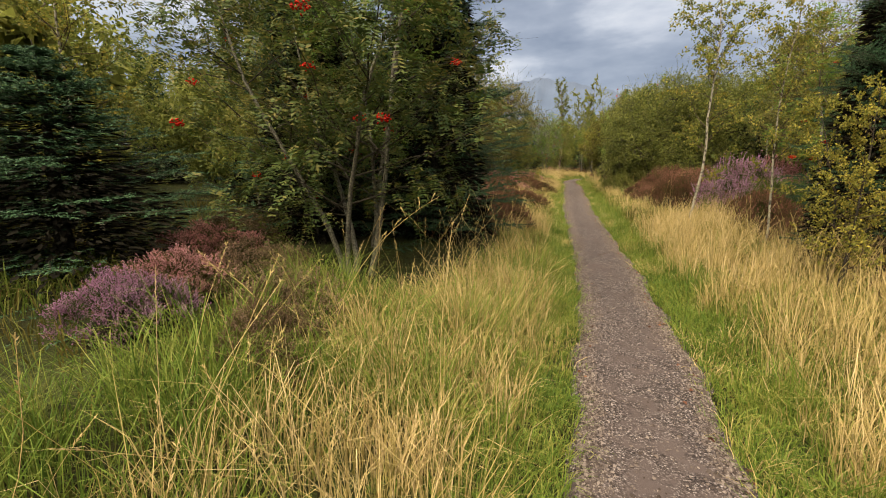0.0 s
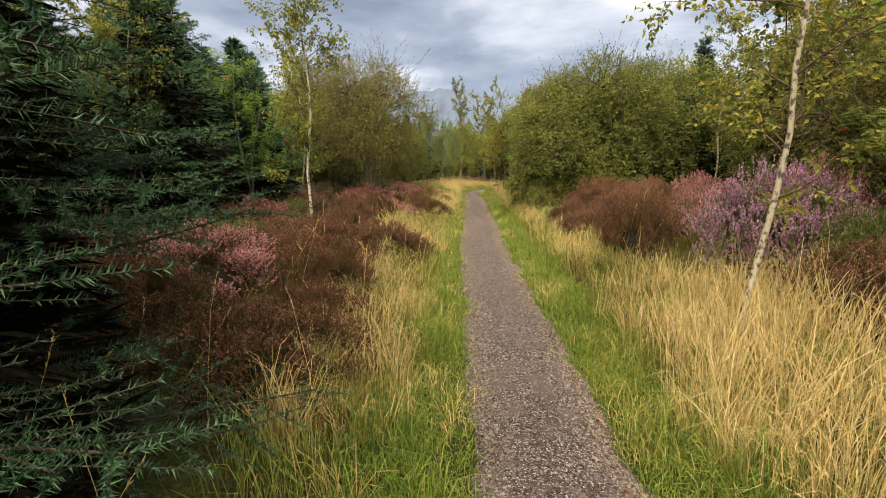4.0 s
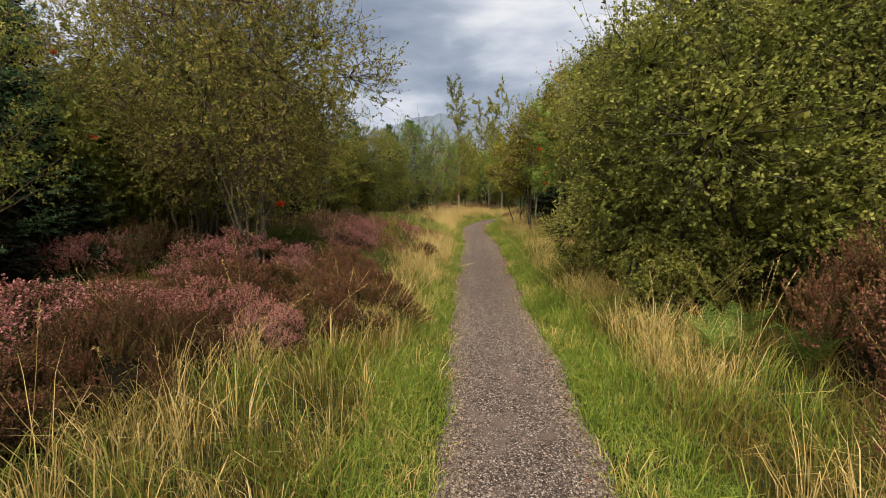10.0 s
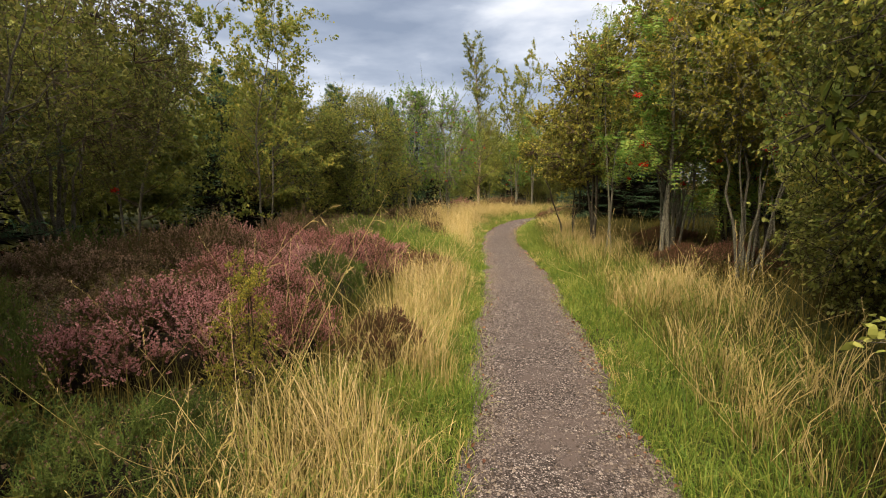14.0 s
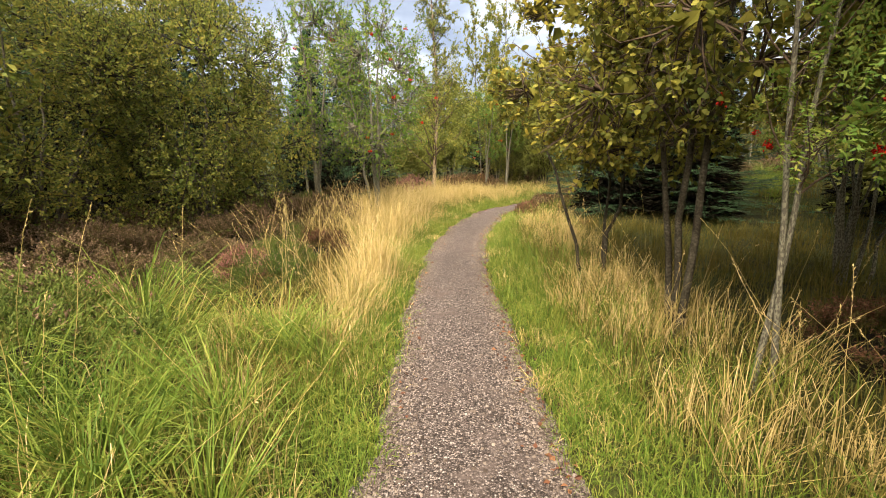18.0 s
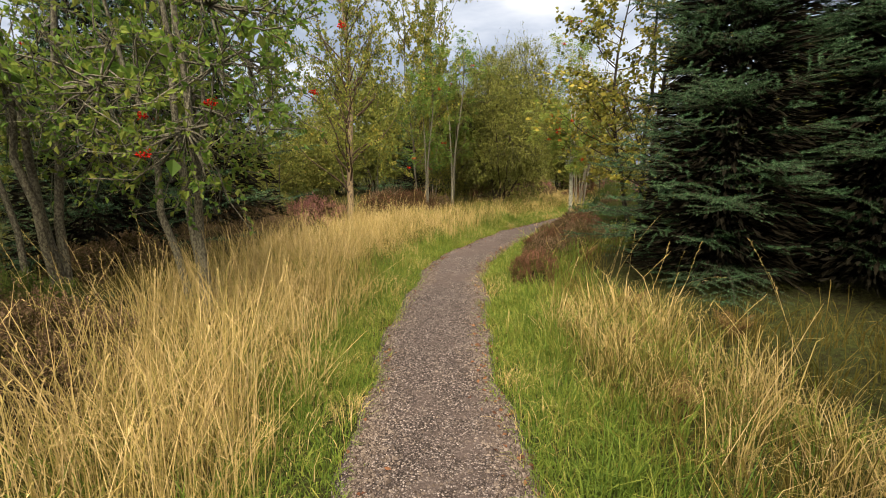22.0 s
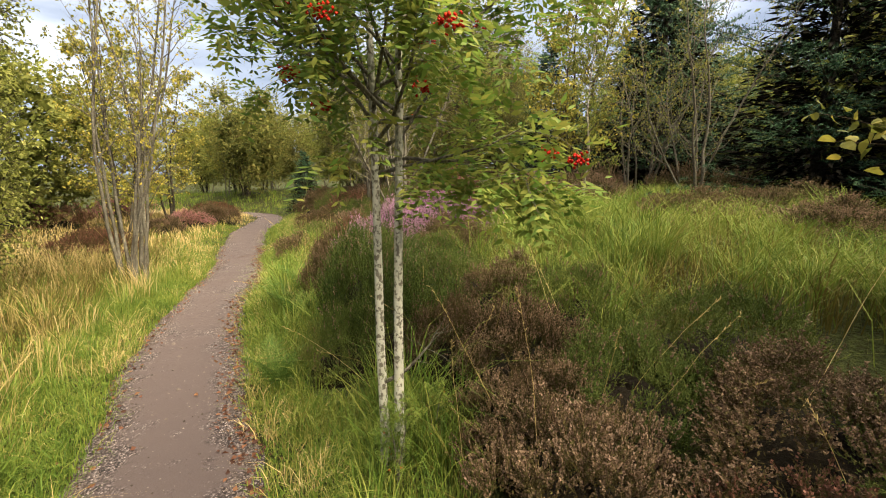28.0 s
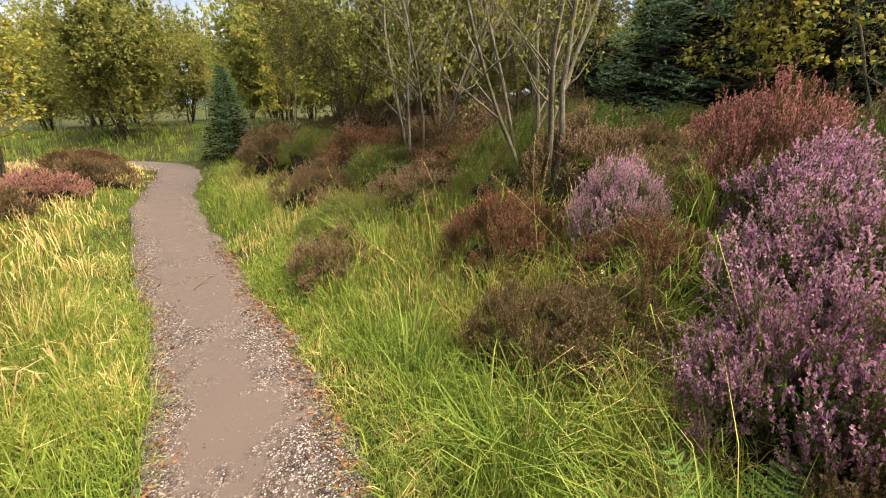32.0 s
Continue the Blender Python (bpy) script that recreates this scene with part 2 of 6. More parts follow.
M_SOIL = rough_stuff("peaty_soil_with_moss", [(0.005, 0.005, 0.002), (0.016, 0.015, 0.005), (0.026, 0.031, 0.008), (0.05, 0.055, 0.015)], 1.2, 30, 1.0, 0.95, 0.05)
M_PATH = grit("trodden_gritty_earth", [(0.022, 0.016, 0.016), (0.054, 0.041, 0.041), (0.10, 0.078, 0.078), (0.26, 0.218, 0.22)], [(0.024, 0.0175, 0.017), (0.049, 0.037, 0.0365), (0.076, 0.058, 0.058)])
M_STONE = leafy("pink_grey_gravel", [(0.016, 0.011, 0.01), (0.045, 0.034, 0.031), (0.082, 0.064, 0.059), (0.15, 0.122, 0.114)], 0.9, 0.0, 0.12, 3, 0.0)
M_DEADF = leafy("dead_bracken", [(0.035, 0.018, 0.008), (0.075, 0.04, 0.016), (0.12, 0.07, 0.03), (0.17, 0.11, 0.05)], 0.7, 0.25, 0.3, 2, 0.2)
M_GREEN = leafy("green_grass", [(0.028, 0.054, 0.008), (0.068, 0.108, 0.015), (0.125, 0.155, 0.026), (0.25, 0.21, 0.062)], 0.6, 0.3, 0.32, 1.3, 0)
M_SLOPE = leafy("soft_meadow_grass", [(0.036, 0.063, 0.01), (0.08, 0.122, 0.018), (0.14, 0.17, 0.03), (0.25, 0.22, 0.07)], 0.6, 0.35, 0.32, 1.1, 0)
M_STRAW = leafy("straw_grass", [(0.13, 0.112, 0.036), (0.26, 0.20, 0.072), (0.39, 0.285, 0.13), (0.50, 0.38, 0.22)], 0.6, 0.3, 0.25, 0.8, 0)
M_LITTER = leafy("dry_moor_grass", [(0.02, 0.022, 0.005), (0.055, 0.053, 0.01), (0.11, 0.082, 0.022), (0.085, 0.092, 0.016)], 0.7, 0.3, 0.6, 0.6, 0)
M_HEATH = leafy("heather_twigs", [(0.014, 0.013, 0.005), (0.036, 0.03, 0.01), (0.066, 0.047, 0.017), (0.06, 0.062, 0.018)], 0.8, 0.12, 0.5, 2.5, 0.3)
M_HGREEN = leafy("green_heather_twigs", [(0.013, 0.024, 0.005), (0.036, 0.056, 0.011), (0.075, 0.095, 0.02), (0.13, 0.125, 0.036)], 0.8, 0.15, 0.5, 2.5, 0.3)
# near-black core colour paints in the shade between the heather sprigs
M_HDARK = rough_stuff("heather_core_painted_shade", [(0.003, 0.002, 0.001), (0.007, 0.005, 0.003), (0.013, 0.010, 0.005)], 8, 50, 0.8, 0.95)
M_RUST = leafy("faded_heather_bells", [(0.032, 0.016, 0.009), (0.078, 0.034, 0.021), (0.135, 0.06, 0.042), (0.22, 0.112, 0.09)], 0.8, 0.15, 0.35, 2.6, 0.4)
M_PINK = leafy("pink_heather_bells", [(0.12, 0.045, 0.043), (0.23, 0.094, 0.094), (0.335, 0.154, 0.166), (0.42, 0.225, 0.255)], 0.8, 0.25, 0.35, 2.0, 0.4)
M_PURP = leafy("purple_heather_bells", [(0.14, 0.058, 0.10), (0.25, 0.115, 0.205), (0.35, 0.19, 0.30), (0.43, 0.28, 0.385)], 0.8, 0.3, 0.3, 2.0, 0.3)
M_GREY = leafy("withered_heather_bells", [(0.045, 0.029, 0.017), (0.10, 0.064, 0.04), (0.165, 0.11, 0.075), (0.25, 0.165, 0.13)], 0.8, 0.2, 0.35, 2.0, 0.4)
M_WILLOW = leafy("sallow_leaves", [(0.04, 0.052, 0.012), (0.095, 0.108, 0.023), (0.175, 0.18, 0.042), (0.28, 0.26, 0.085)], 0.6, 0.42, 0.5, 1.6, 0.25)
M_BIRCHL = leafy("birch_leaves", [(0.042, 0.06, 0.013), (0.095, 0.118, 0.024), (0.175, 0.172, 0.034), (0.30, 0.23, 0.045)], 0.5, 0.46, 0.3, 0.9, 0.3)
M_YELLOW = leafy("turning_leaves", [(0.05, 0.06, 0.013), (0.115, 0.116, 0.021), (0.20, 0.178, 0.032), (0.34, 0.26, 0.045)], 0.6, 0.46, 0.25, 1.2, 0.25)
M_ROWANL = leafy("rowan_leaflets", [(0.04, 0.08, 0.014), (0.08, 0.14, 0.024), (0.14, 0.18, 0.035), (0.21, 0.205, 0.045)], 0.55, 0.5, 0.35, 1.1, 0.3)
M_BROWNL = leafy("browning_leaves", [(0.036, 0.046, 0.012), (0.08, 0.09, 0.021), (0.135, 0.132, 0.033), (0.21, 0.17, 0.05)], 0.6, 0.46, 0.3, 0.9, 0.3)
M_DULL = leafy("olive_rowan_leaflets", [(0.016, 0.028, 0.008), (0.032, 0.05, 0.013), (0.058, 0.074, 0.018), (0.13, 0.105, 0.03)], 0.55, 0.3, 0.35, 1.1, 0.3)
M_NEEDLE = leafy("spruce_needles", [(0.008, 0.022, 0.010), (0.02, 0.046, 0.022), (0.04, 0.082, 0.039), (0.085, 0.145, 0.068)], 0.55, 0.05, 0.3, 2, 0.2)
# near-black twig colour that stands in for shade inside a spruce crown
M_INNER = rough_stuff("inner_spruce_twigs_painted_shade", [(0.002, 0.002, 0.001), (0.006, 0.005, 0.003), (0.012, 0.010, 0.006)], 9, 60, 0.4, 0.95, 0.005)
M_PINEN = leafy("pine_needles", [(0.018, 0.036, 0.021), (0.036, 0.06, 0.036), (0.06, 0.09, 0.051), (0.084, 0.114, 0.06)], 0.5, 0.15, 0.35, 2, 0.2)
M_FERN = leafy("bracken_fronds", [(0.018, 0.045, 0.007), (0.036, 0.075, 0.012), (0.07, 0.112, 0.02), (0.12, 0.15, 0.035)], 0.6, 0.3, 0.3, 2, 0.2)
M_BERRY = leafy("rowan_berries", [(0.216, 0.0072, 0.0048), (0.33, 0.012, 0.0072), (0.39, 0.027, 0.012)], 0.25, 0.0, 0.2, 2, 0.2)
M_FALLEN = leafy("fallen_leaves", [(0.03, 0.014, 0.01), (0.068, 0.028, 0.018), (0.105, 0.045, 0.026), (0.16, 0.08, 0.04)], 0.7, 0.2, 0.1, 2, 0)
M_MOSS = leafy("bright_moss", [(0.048, 0.072, 0.009), (0.09, 0.12, 0.012), (0.132, 0.162, 0.018)], 0.8, 0.1, 0.5, 3, 0)
M_BARK = rough_stuff("grey_brown_bark", [(0.008, 0.006, 0.005), (0.02, 0.016, 0.012), (0.042, 0.036, 0.028), (0.085, 0.077, 0.063)], 7, 60, 0.9, 0.9, 0.01, False)
M_PALE = rough_stuff("pale_lichened_bark", [(0.02, 0.016, 0.012), (0.055, 0.047, 0.037), (0.10, 0.09, 0.073), (0.16, 0.147, 0.122)], 8, 60, 0.7, 0.85, 0.008, False)
M_BIRCH = birch_bark("birch_bark", (0.24, 0.21, 0.168), (0.036, 0.027, 0.021), 22, 0.52)
M_OLDB = birch_bark("flaking_birch_bark", (0.15, 0.105, 0.065), (0.04, 0.025, 0.016), 14, 0.5)
M_LICHEN = birch_bark("rowan_bark_white_lichen", (0.36, 0.35, 0.315), (0.10, 0.09, 0.072), 46, 0.53, 55)
M_RBARK = birch_bark("rowan_bark_with_lichen", (0.125, 0.115, 0.09), (0.04, 0.033, 0.024), 48, 0.58, 75)
M_TWIG = rough_stuff("brown_twigs", [(0.021, 0.0132, 0.0096), (0.048, 0.033, 0.024), (0.084, 0.06, 0.048)], 9, 60, 0.5, 0.85, 0.004, False)


# ---- mesh helpers ----
def mesh_of(name, verts, tris, material, smooth=False):
    """A mesh from an array of corners and an array of triangles."""
    me = bpy.data.meshes.new(name)
    verts, tris = np.asarray(verts, np.float32).reshape(-1, 3), np.asarray(tris, np.int32).reshape(-1, 3)
    me.vertices.add(len(verts)); me.vertices.foreach_set("co", verts.ravel())
    me.loops.add(tris.size); me.loops.foreach_set("vertex_index", tris.ravel())
    me.polygons.add(len(tris))
    me.polygons.foreach_set("loop_start", np.arange(0, tris.size, 3, dtype=np.int32))
    me.polygons.foreach_set("loop_total", np.full(len(tris), 3, np.int32))
    me.polygons.foreach_set("use_smooth", np.full(len(tris), smooth))
    me.update(calc_edges=True)
    me.materials.append(material)
    return me


def part(name, me, parent, label=""):
    ob = new(name, me)
    ob.parent = parent
    return tagged(ob, label) if label else ob


def join(pieces):
    vs, fs, n = [], [], 0
    for v, f in pieces:
        vs.append(v); fs.append(f + n); n += len(v)
    return np.concatenate(vs), np.concatenate(fs)


def unit(v):
    return v / np.maximum(np.linalg.norm(v, axis=-1, keepdims=True), 1e-9)


def tubes(lines, radii, sides=5):
    """Tapered tubes along polylines: lines (n, k, 3), radii (n, k)."""
    n, k, _ = lines.shape
    tan = unit(np.gradient(lines, axis=1))
    ref = np.where(np.abs(tan[..., 2:3]) > 0.9, [1.0, 0, 0], [0, 0, 1.0])
    u = unit(np.cross(tan, ref)); v = np.cross(tan, u)
    a = np.arange(sides) * 2 * np.pi / sides
    ring = lines[:, :, None] + radii[:, :, None, None] * (np.cos(a)[:, None] * u[:, :, None] + np.sin(a)[:, None] * v[:, :, None])
    idx = np.arange(n * k * sides).reshape(n, k, sides)
    p, q = idx[:, :-1], idx[:, 1:]
    p1, q1 = np.roll(p, -1, 2), np.roll(q, -1, 2)
    tris = np.concatenate([np.stack([p, p1, q1], -1).reshape(-1, 3), np.stack([p, q1, q], -1).reshape(-1, 3)])
    return ring.reshape(-1, 3), tris


def kites(rng, at, along, length, width, fold=0.25, curl=0.0):
    """Leaves: folded kites from their stalk ends."""
    n = len(at)
    along = unit(along)
    side = unit(np.cross(along, rng.normal(size=(n, 3)) + [0, 0, 1.2]))
    nor = np.cross(side, along)
    L, W = np.broadcast_to(length, n)[:, None], np.broadcast_to(width, n)[:, None]
    mid = at + along * L * 0.45
    up = nor * W * fold
    v = np.stack([at, mid + side * W / 2 + up, at + along * L - nor * L * curl, mid - side * W / 2 + up], 1)
    i = np.arange(n)[:, None] * 4
    return v.reshape(-1, 3), np.concatenate([i + [0, 1, 2], i + [0, 2, 3]])


def round_leaves(rng, at, along, length, width):
    """Leaves with a rounded outline, folded along the midrib."""
    n = len(at)
    along = unit(along)
    side = unit(np.cross(along, rng.normal(size=(n, 3)) + [0, 0, 1.2]))
    nor = np.cross(side, along)
    L, W = np.broadcast_to(length, n)[:, None], np.broadcast_to(width, n)[:, None]
    a, b = at + along * L * 0.3 + nor * W * 0.16, at + along * L * 0.68 + nor * W * 0.10
    v = np.stack([at, a + side * W * 0.48, b + side * W * 0.40, at + along * L - nor * L * 0.08, b - side * W * 0.40, a - side * W * 0.48], 1)
    i = np.arange(n)[:, None] * 6
    return v.reshape(-1, 3), np.concatenate([i + [0, 1, 5], i + [1, 2, 4], i + [1, 4, 5], i + [2, 3, 4]])


def flat_leaves(at, along, side, length, width):
    """Leaflets that lie in a given plane."""
    n = len(at)
    L, W = np.broadcast_to(length, n)[:, None], np.broadcast_to(width, n)[:, None]
    mid = at + along * L * 0.4
    v = np.stack([at, mid + side * W / 2, at + along * L, mid - side * W / 2], 1)
    i = np.arange(n)[:, None] * 4
    return v.reshape(-1, 3), np.concatenate([i + [0, 1, 2], i + [0, 2, 3]])


def blades(rng, base, height, width, lean, droop, way=None, fine=True):
    """Grass: tapered, arching blades. lean: horizontal sway of the tip as a share of the height."""
    n = len(base)
    a = rng.uniform(0, 2 * np.pi, n)
    d = (np.stack([np.cos(a), np.sin(a), np.zeros(n)], 1) if way is None else way) * lean[:, None]
    turn = rng.uniform(0, np.pi, n)
    side = np.stack([np.cos(turn), np.sin(turn), np.zeros(n)], 1) * (width / 2)[:, None]
    h = height[:, None]
    up = np.array([0, 0, 1.0])
    p1 = base + h * (0.44 * up + 0.10 * d)
    p2 = base + h * (0.80 * up * (1 - 0.12 * droop[:, None]) + 0.42 * d)
    p3 = base + h * (up * (1 - 0.58 * droop[:, None]) + 1.0 * d)
    if not fine:
        p1 = base + h * (0.62 * up + 0.25 * d)
        v = np.stack([base - side, base + side, p1 - side * 0.75, p1 + side * 0.75, p3], 1)
        i = np.arange(n)[:, None] * 5
        return v.reshape(-1, 3), np.concatenate([i + t for t in ([0, 1, 3], [0, 3, 2], [2, 3, 4])])
    v = np.stack([base - side, base + side, p1 - side * 0.9, p1 + side * 0.9, p2 - side * 0.55, p2 + side * 0.55, p3], 1)
    i = np.arange(n)[:, None] * 7
    return v.reshape(-1, 3), np.concatenate([i + t for t in ([0, 1, 3], [0, 3, 2], [2, 3, 5], [2, 5, 4], [4, 5, 6])])


# ---- the line of the path ----
LINE = [(-1.0, -14.0), (-0.25, -9.0), (0.03, -6.62), (0.22, -5.04), (0.43, -2.48), (0.52, -0.6), (0.62, 1.36), (0.69, 2.9), (0.83, 5.69),
        (1.02, 7.5), (1.17, 10.4), (1.27, 11.6), (1.48, 14.2), (1.67, 16.5), (1.74, 18.3), (1.76, 19.6), (1.9, 21.7), (2.25, 23.8),
        (2.6, 25.03), (3.12, 26.6), (3.85, 27.8), (5.1, 29.35), (6.0, 30.2), (7.0, 31.07), (8.1, 31.9), (9.3, 32.6), (10.13, 33.11),
        (12.28, 34.66), (14.62, 36.22), (17.2, 37.5), (18.4, 38.5), (19.0, 40.2), (18.8, 43.0), (17.5, 48.0)]


def smooth_line(pts, per=10):
    p = np.array([pts[0], *pts, pts[-1]], float)
    out = []
    for i in range(1, len(p) - 2):
        t = np.linspace(0, 1, per, endpoint=False)[:, None]
        a, b, c, d = p[i - 1], p[i], p[i + 1], p[i + 2]
        out.append(0.5 * (2 * b + (c - a) * t + (2 * a - 5 * b + 4 * c - d) * t**2 + (3 * b - a - 3 * c + d) * t**3))
    return np.concatenate([*out, p[-1:]])


WAY = smooth_line(LINE)
WAY_S = np.r_[0, np.cumsum(np.linalg.norm(np.diff(WAY, axis=0), axis=1))]


def beside(xy):
    """How far along the path, and how far to its right, points lie."""
    xy = np.asarray(xy, float).reshape(-1, 2)
    s, d = np.empty(len(xy)), np.empty(len(xy))
    a, ab = WAY[:-1], np.diff(WAY, axis=0)
    for i in range(0, len(xy), 4000):
        q = xy[i:i + 4000]
        t = (((q[:, None] - a) * ab).sum(-1) / (ab**2).sum(-1)).clip(0, 1)
        off = q[:, None] - (a + t[..., None] * ab)
        j = (off**2).sum(-1).argmin(1)
        k = np.arange(len(q))
        o = off[k, j]
        s[i:i + 4000] = WAY_S[j] + t[k, j] * np.linalg.norm(ab[j], axis=1)
        d[i:i + 4000] = np.sign(ab[j, 0] * -o[:, 1] + ab[j, 1] * o[:, 0]) * np.linalg.norm(o, axis=1)
    return s, d


def on_way(s, d):
    """The ground point s metres along the path and d metres to its right."""
    s, d = np.asarray(s, float), np.asarray(d, float)
    x, y = np.interp(s, WAY_S, WAY[:, 0]), np.interp(s, WAY_S, WAY[:, 1])
    x2, y2 = np.interp(s + 0.3, WAY_S, WAY[:, 0]), np.interp(s + 0.3, WAY_S, WAY[:, 1])
    x1, y1 = np.interp(s - 0.3, WAY_S, WAY[:, 0]), np.interp(s - 0.3, WAY_S, WAY[:, 1])
    t = unit(np.stack([x2 - x1, y2 - y1], -1))
    return np.stack([x + t[..., 1] * d, y - t[..., 0] * d], -1)


def half_width(s):
    return np.interp(s, [0, 8, 14, 22, 30, 34, 38, 44, 48, 60], [0.38, 0.40, 0.41, 0.48, 0.53, 0.47, 0.46, 0.45, 0.40, 0.40]) + 0.02 * np.sin(s * 2.3) + 0.02 * np.sin(s * 5.1 + 1) + 0.012 * np.sin(s * 11.3 + 2) - 0.02


def wobble(x, y, f=1.0, k=0.0):
    """A smooth uneven field between about -1 and 1."""
    return (np.sin(x * 1.3 * f + 1.7 * np.sin(y * 0.9 * f + k) + k) + np.sin(y * 1.7 * f + 1.3 * np.sin(x * 1.1 * f - k) + 2 * k) + np.sin((x + y) * 2.6 * f + k)) / 2.6


def ground_z(x, y, sd=None):
    x, y = np.asarray(x, float).ravel(), np.asarray(y, float).ravel()
    s, d = sd if sd is not None else beside(np.stack([x, y], 1))
    away = np.clip((np.abs(d) - half_width(s)) / 1.6, 0, 1)
    far = np.clip(np.abs(d) / 25, 0, 1)
    bank = np.where(d > 0, np.interp(s, [0, 38, 43, 47, 60, 70], [0.25, 0.2, 0.75, 0.95, 0.8, 0.2]), np.interp(s, [0, 28, 34, 70], [0.28, 0.25, 0.1, 0.05]))
    rise = np.clip((np.abs(d) - 0.55) / np.where(d > 0, np.interp(s, [38, 44], [2.4, 3.6]), 2.4), 0, 1)
    rise = rise * rise * (3 - 2 * rise) * 0.55 + rise * 0.45
    return -0.035 * (1 - np.clip((np.abs(d) - half_width(s)) / 0.12, 0, 1)) + away * (0.04 + 0.05 * wobble(x, y, 0.9)) * (1 - 0.5 * far) + bank * rise * (1 - np.clip((np.abs(d) - 12) / 30, 0, 1))


def spaced(lo, hi, step, reach, n):
    mid = np.arange(lo, hi + step / 2, step)
    g = np.geomspace(step, reach, n)
    return np.concatenate([lo - g[::-1], mid, hi + g])


# ---- ground, path and hills ----
gx, gy = spaced(-12, 22, 0.3, 2600, 22), spaced(-14, 46, 0.3, 2600, 22)
GX, GY = np.meshgrid(gx, gy)
gz = ground_z(GX, GY)
nx, ny = len(gx), len(gy)
gi = np.arange(nx * ny).reshape(ny, nx)
quad = np.stack([gi[:-1, :-1], gi[:-1, 1:], gi[1:, 1:], gi[1:, :-1]], -1).reshape(-1, 4)
ground = new("ground", mesh_of("ground", np.stack([GX.ravel(), GY.ravel(), gz], 1), np.concatenate([quad[:, [0, 1, 2]], quad[:, [0, 2, 3]]]), M_SOIL, True))
tagged(ground, "dark peaty heath ground with moss and dead grass", "ground", kind="structure")

ps = np.arange(0.2, WAY_S[-1] - 0.2, 0.08)
pu = np.linspace(-1, 1, 15)
PS, PU = np.meshgrid(ps, pu, indexing="ij")
PD = PU * (half_width(PS) + 0.05 + 0.022 * np.sin(PS * 7 + PU * 3) * np.sin(PS * 2.3 + PU) + 0.012 * np.sin(PS * 23 + 5 * PU))
pxy = on_way(PS.ravel(), PD.ravel())
pz = 0.012 + 0.012 * (1 - PU.ravel() ** 2) + 0.007 * wobble(pxy[:, 0], pxy[:, 1], 3.5) + 0.004 * wobble(pxy[:, 0], pxy[:, 1], 11, 2) - 0.035 * np.clip(np.abs(PU.ravel()) - 0.8, 0, 1) / 0.2
pi_ = np.arange(PS.size).reshape(PS.shape)
pq = np.stack([pi_[:-1, :-1], pi_[:-1, 1:], pi_[1:, 1:], pi_[1:, :-1]], -1).reshape(-1, 4)
path_me = mesh_of("path", np.c_[pxy, pz], np.concatenate([pq[:, [0, 2, 1]], pq[:, [0, 3, 2]]]), M_PATH, True)
wear = np.interp(PS, [0, 10, 16, 27, 30, 39, 42, 45, 60], [0.16, 0.09, 0.0, 0.03, -0.04, -0.04, 0.12, 0.24, 0.27]) * np.clip(1.35 - 1.5 * np.abs(PU), -0.25, 1) - 0.06 * np.abs(PU)
path_me.attributes.new("wear", "FLOAT", "POINT").data.foreach_set("value", wear.ravel().astype(np.float32))
path = new("path", path_me)
tagged(path, "narrow trodden footpath of pinkish-brown grit", "path", kind="structure")


def path_top(s, d):
    u = np.clip(d / (half_width(s) + 0.06), -1, 1)
    q = on_way(s, d)
    return 0.012 + 0.012 * (1 - u**2) + 0.007 * wobble(q[:, 0], q[:, 1], 3.5) + 0.004 * wobble(q[:, 0], q[:, 1], 11, 2) - 0.035 * np.clip(np.abs(u) - 0.8, 0, 1) / 0.2


OCTA = np.array([[1, 0, 0], [0, 1, 0], [-1, 0, 0], [0, -1, 0], [0, 0, 0.8], [0, 0, -0.8]], float)
OCTA_F = np.array([[0, 1, 4], [1, 2, 4], [2, 3, 4], [3, 0, 4], [1, 0, 5], [2, 1, 5], [3, 2, 5], [0, 3, 5]])
DOME_F = OCTA_F[:4]


def lumps(rng, at, size, flat=0.6, faces=OCTA_F):
    n = len(at)
    v = OCTA[None] * rng.uniform(0.6, 1.25, (n, 6, 1)) * size[:, None, None]
    a = rng.uniform(0, 6.28, n)
    c, s = np.cos(a)[:, None], np.sin(a)[:, None]
    v = np.stack([v[..., 0] * c - v[..., 1] * s, v[..., 0] * s + v[..., 1] * c, v[..., 2] * flat + 0.45 * s * v[..., 0] + 0.25 * c * v[..., 1]], -1)
    return (v + at[:, None]).reshape(-1, 3), (np.arange(n)[:, None, None] * 6 + faces).reshape(-1, 3)


rng = np.random.default_rng(5)
n = 330000
s = rng.uniform(4, 56, n)
side = rng.choice([-1, 1], n)
u = np.where(rng.random(n) < 0.78, 1 - np.abs(rng.normal(0, 0.24, n)), rng.uniform(0, 1, n)).clip(0, 1.14) * side
d = u * half_width(s)
keep = rng.random(n) < np.clip(0.62 + 0.55 * wobble(*on_way(s, d).T, 1.1, 1.0) + 0.35 * (d > 0), 0.1, 1)
keep &= (np.abs(u) > 0.55 + 0.15 * np.sin(s * 1.7)) | (rng.random(n) < np.interp(s, [0, 12, 18, 36, 40, 60], [0.35, 0.45, 0.8, 0.8, 0.4, 0.35]))
keep &= rng.random(n) < np.interp(s, [0, 41, 46, 60], [1, 1, 0.7, 0.6])
s, d = s[keep], d[keep]
q = on_way(s, d)
size = np.exp(rng.normal(np.log(0.0052), 0.42, len(s))).clip(0.003, 0.0125) * np.interp(s, [41, 46], [1, 0.72])
v, f = lumps(rng, np.c_[q, path_top(s, d) + size * 0.1], size, 0.9, DOME_F)
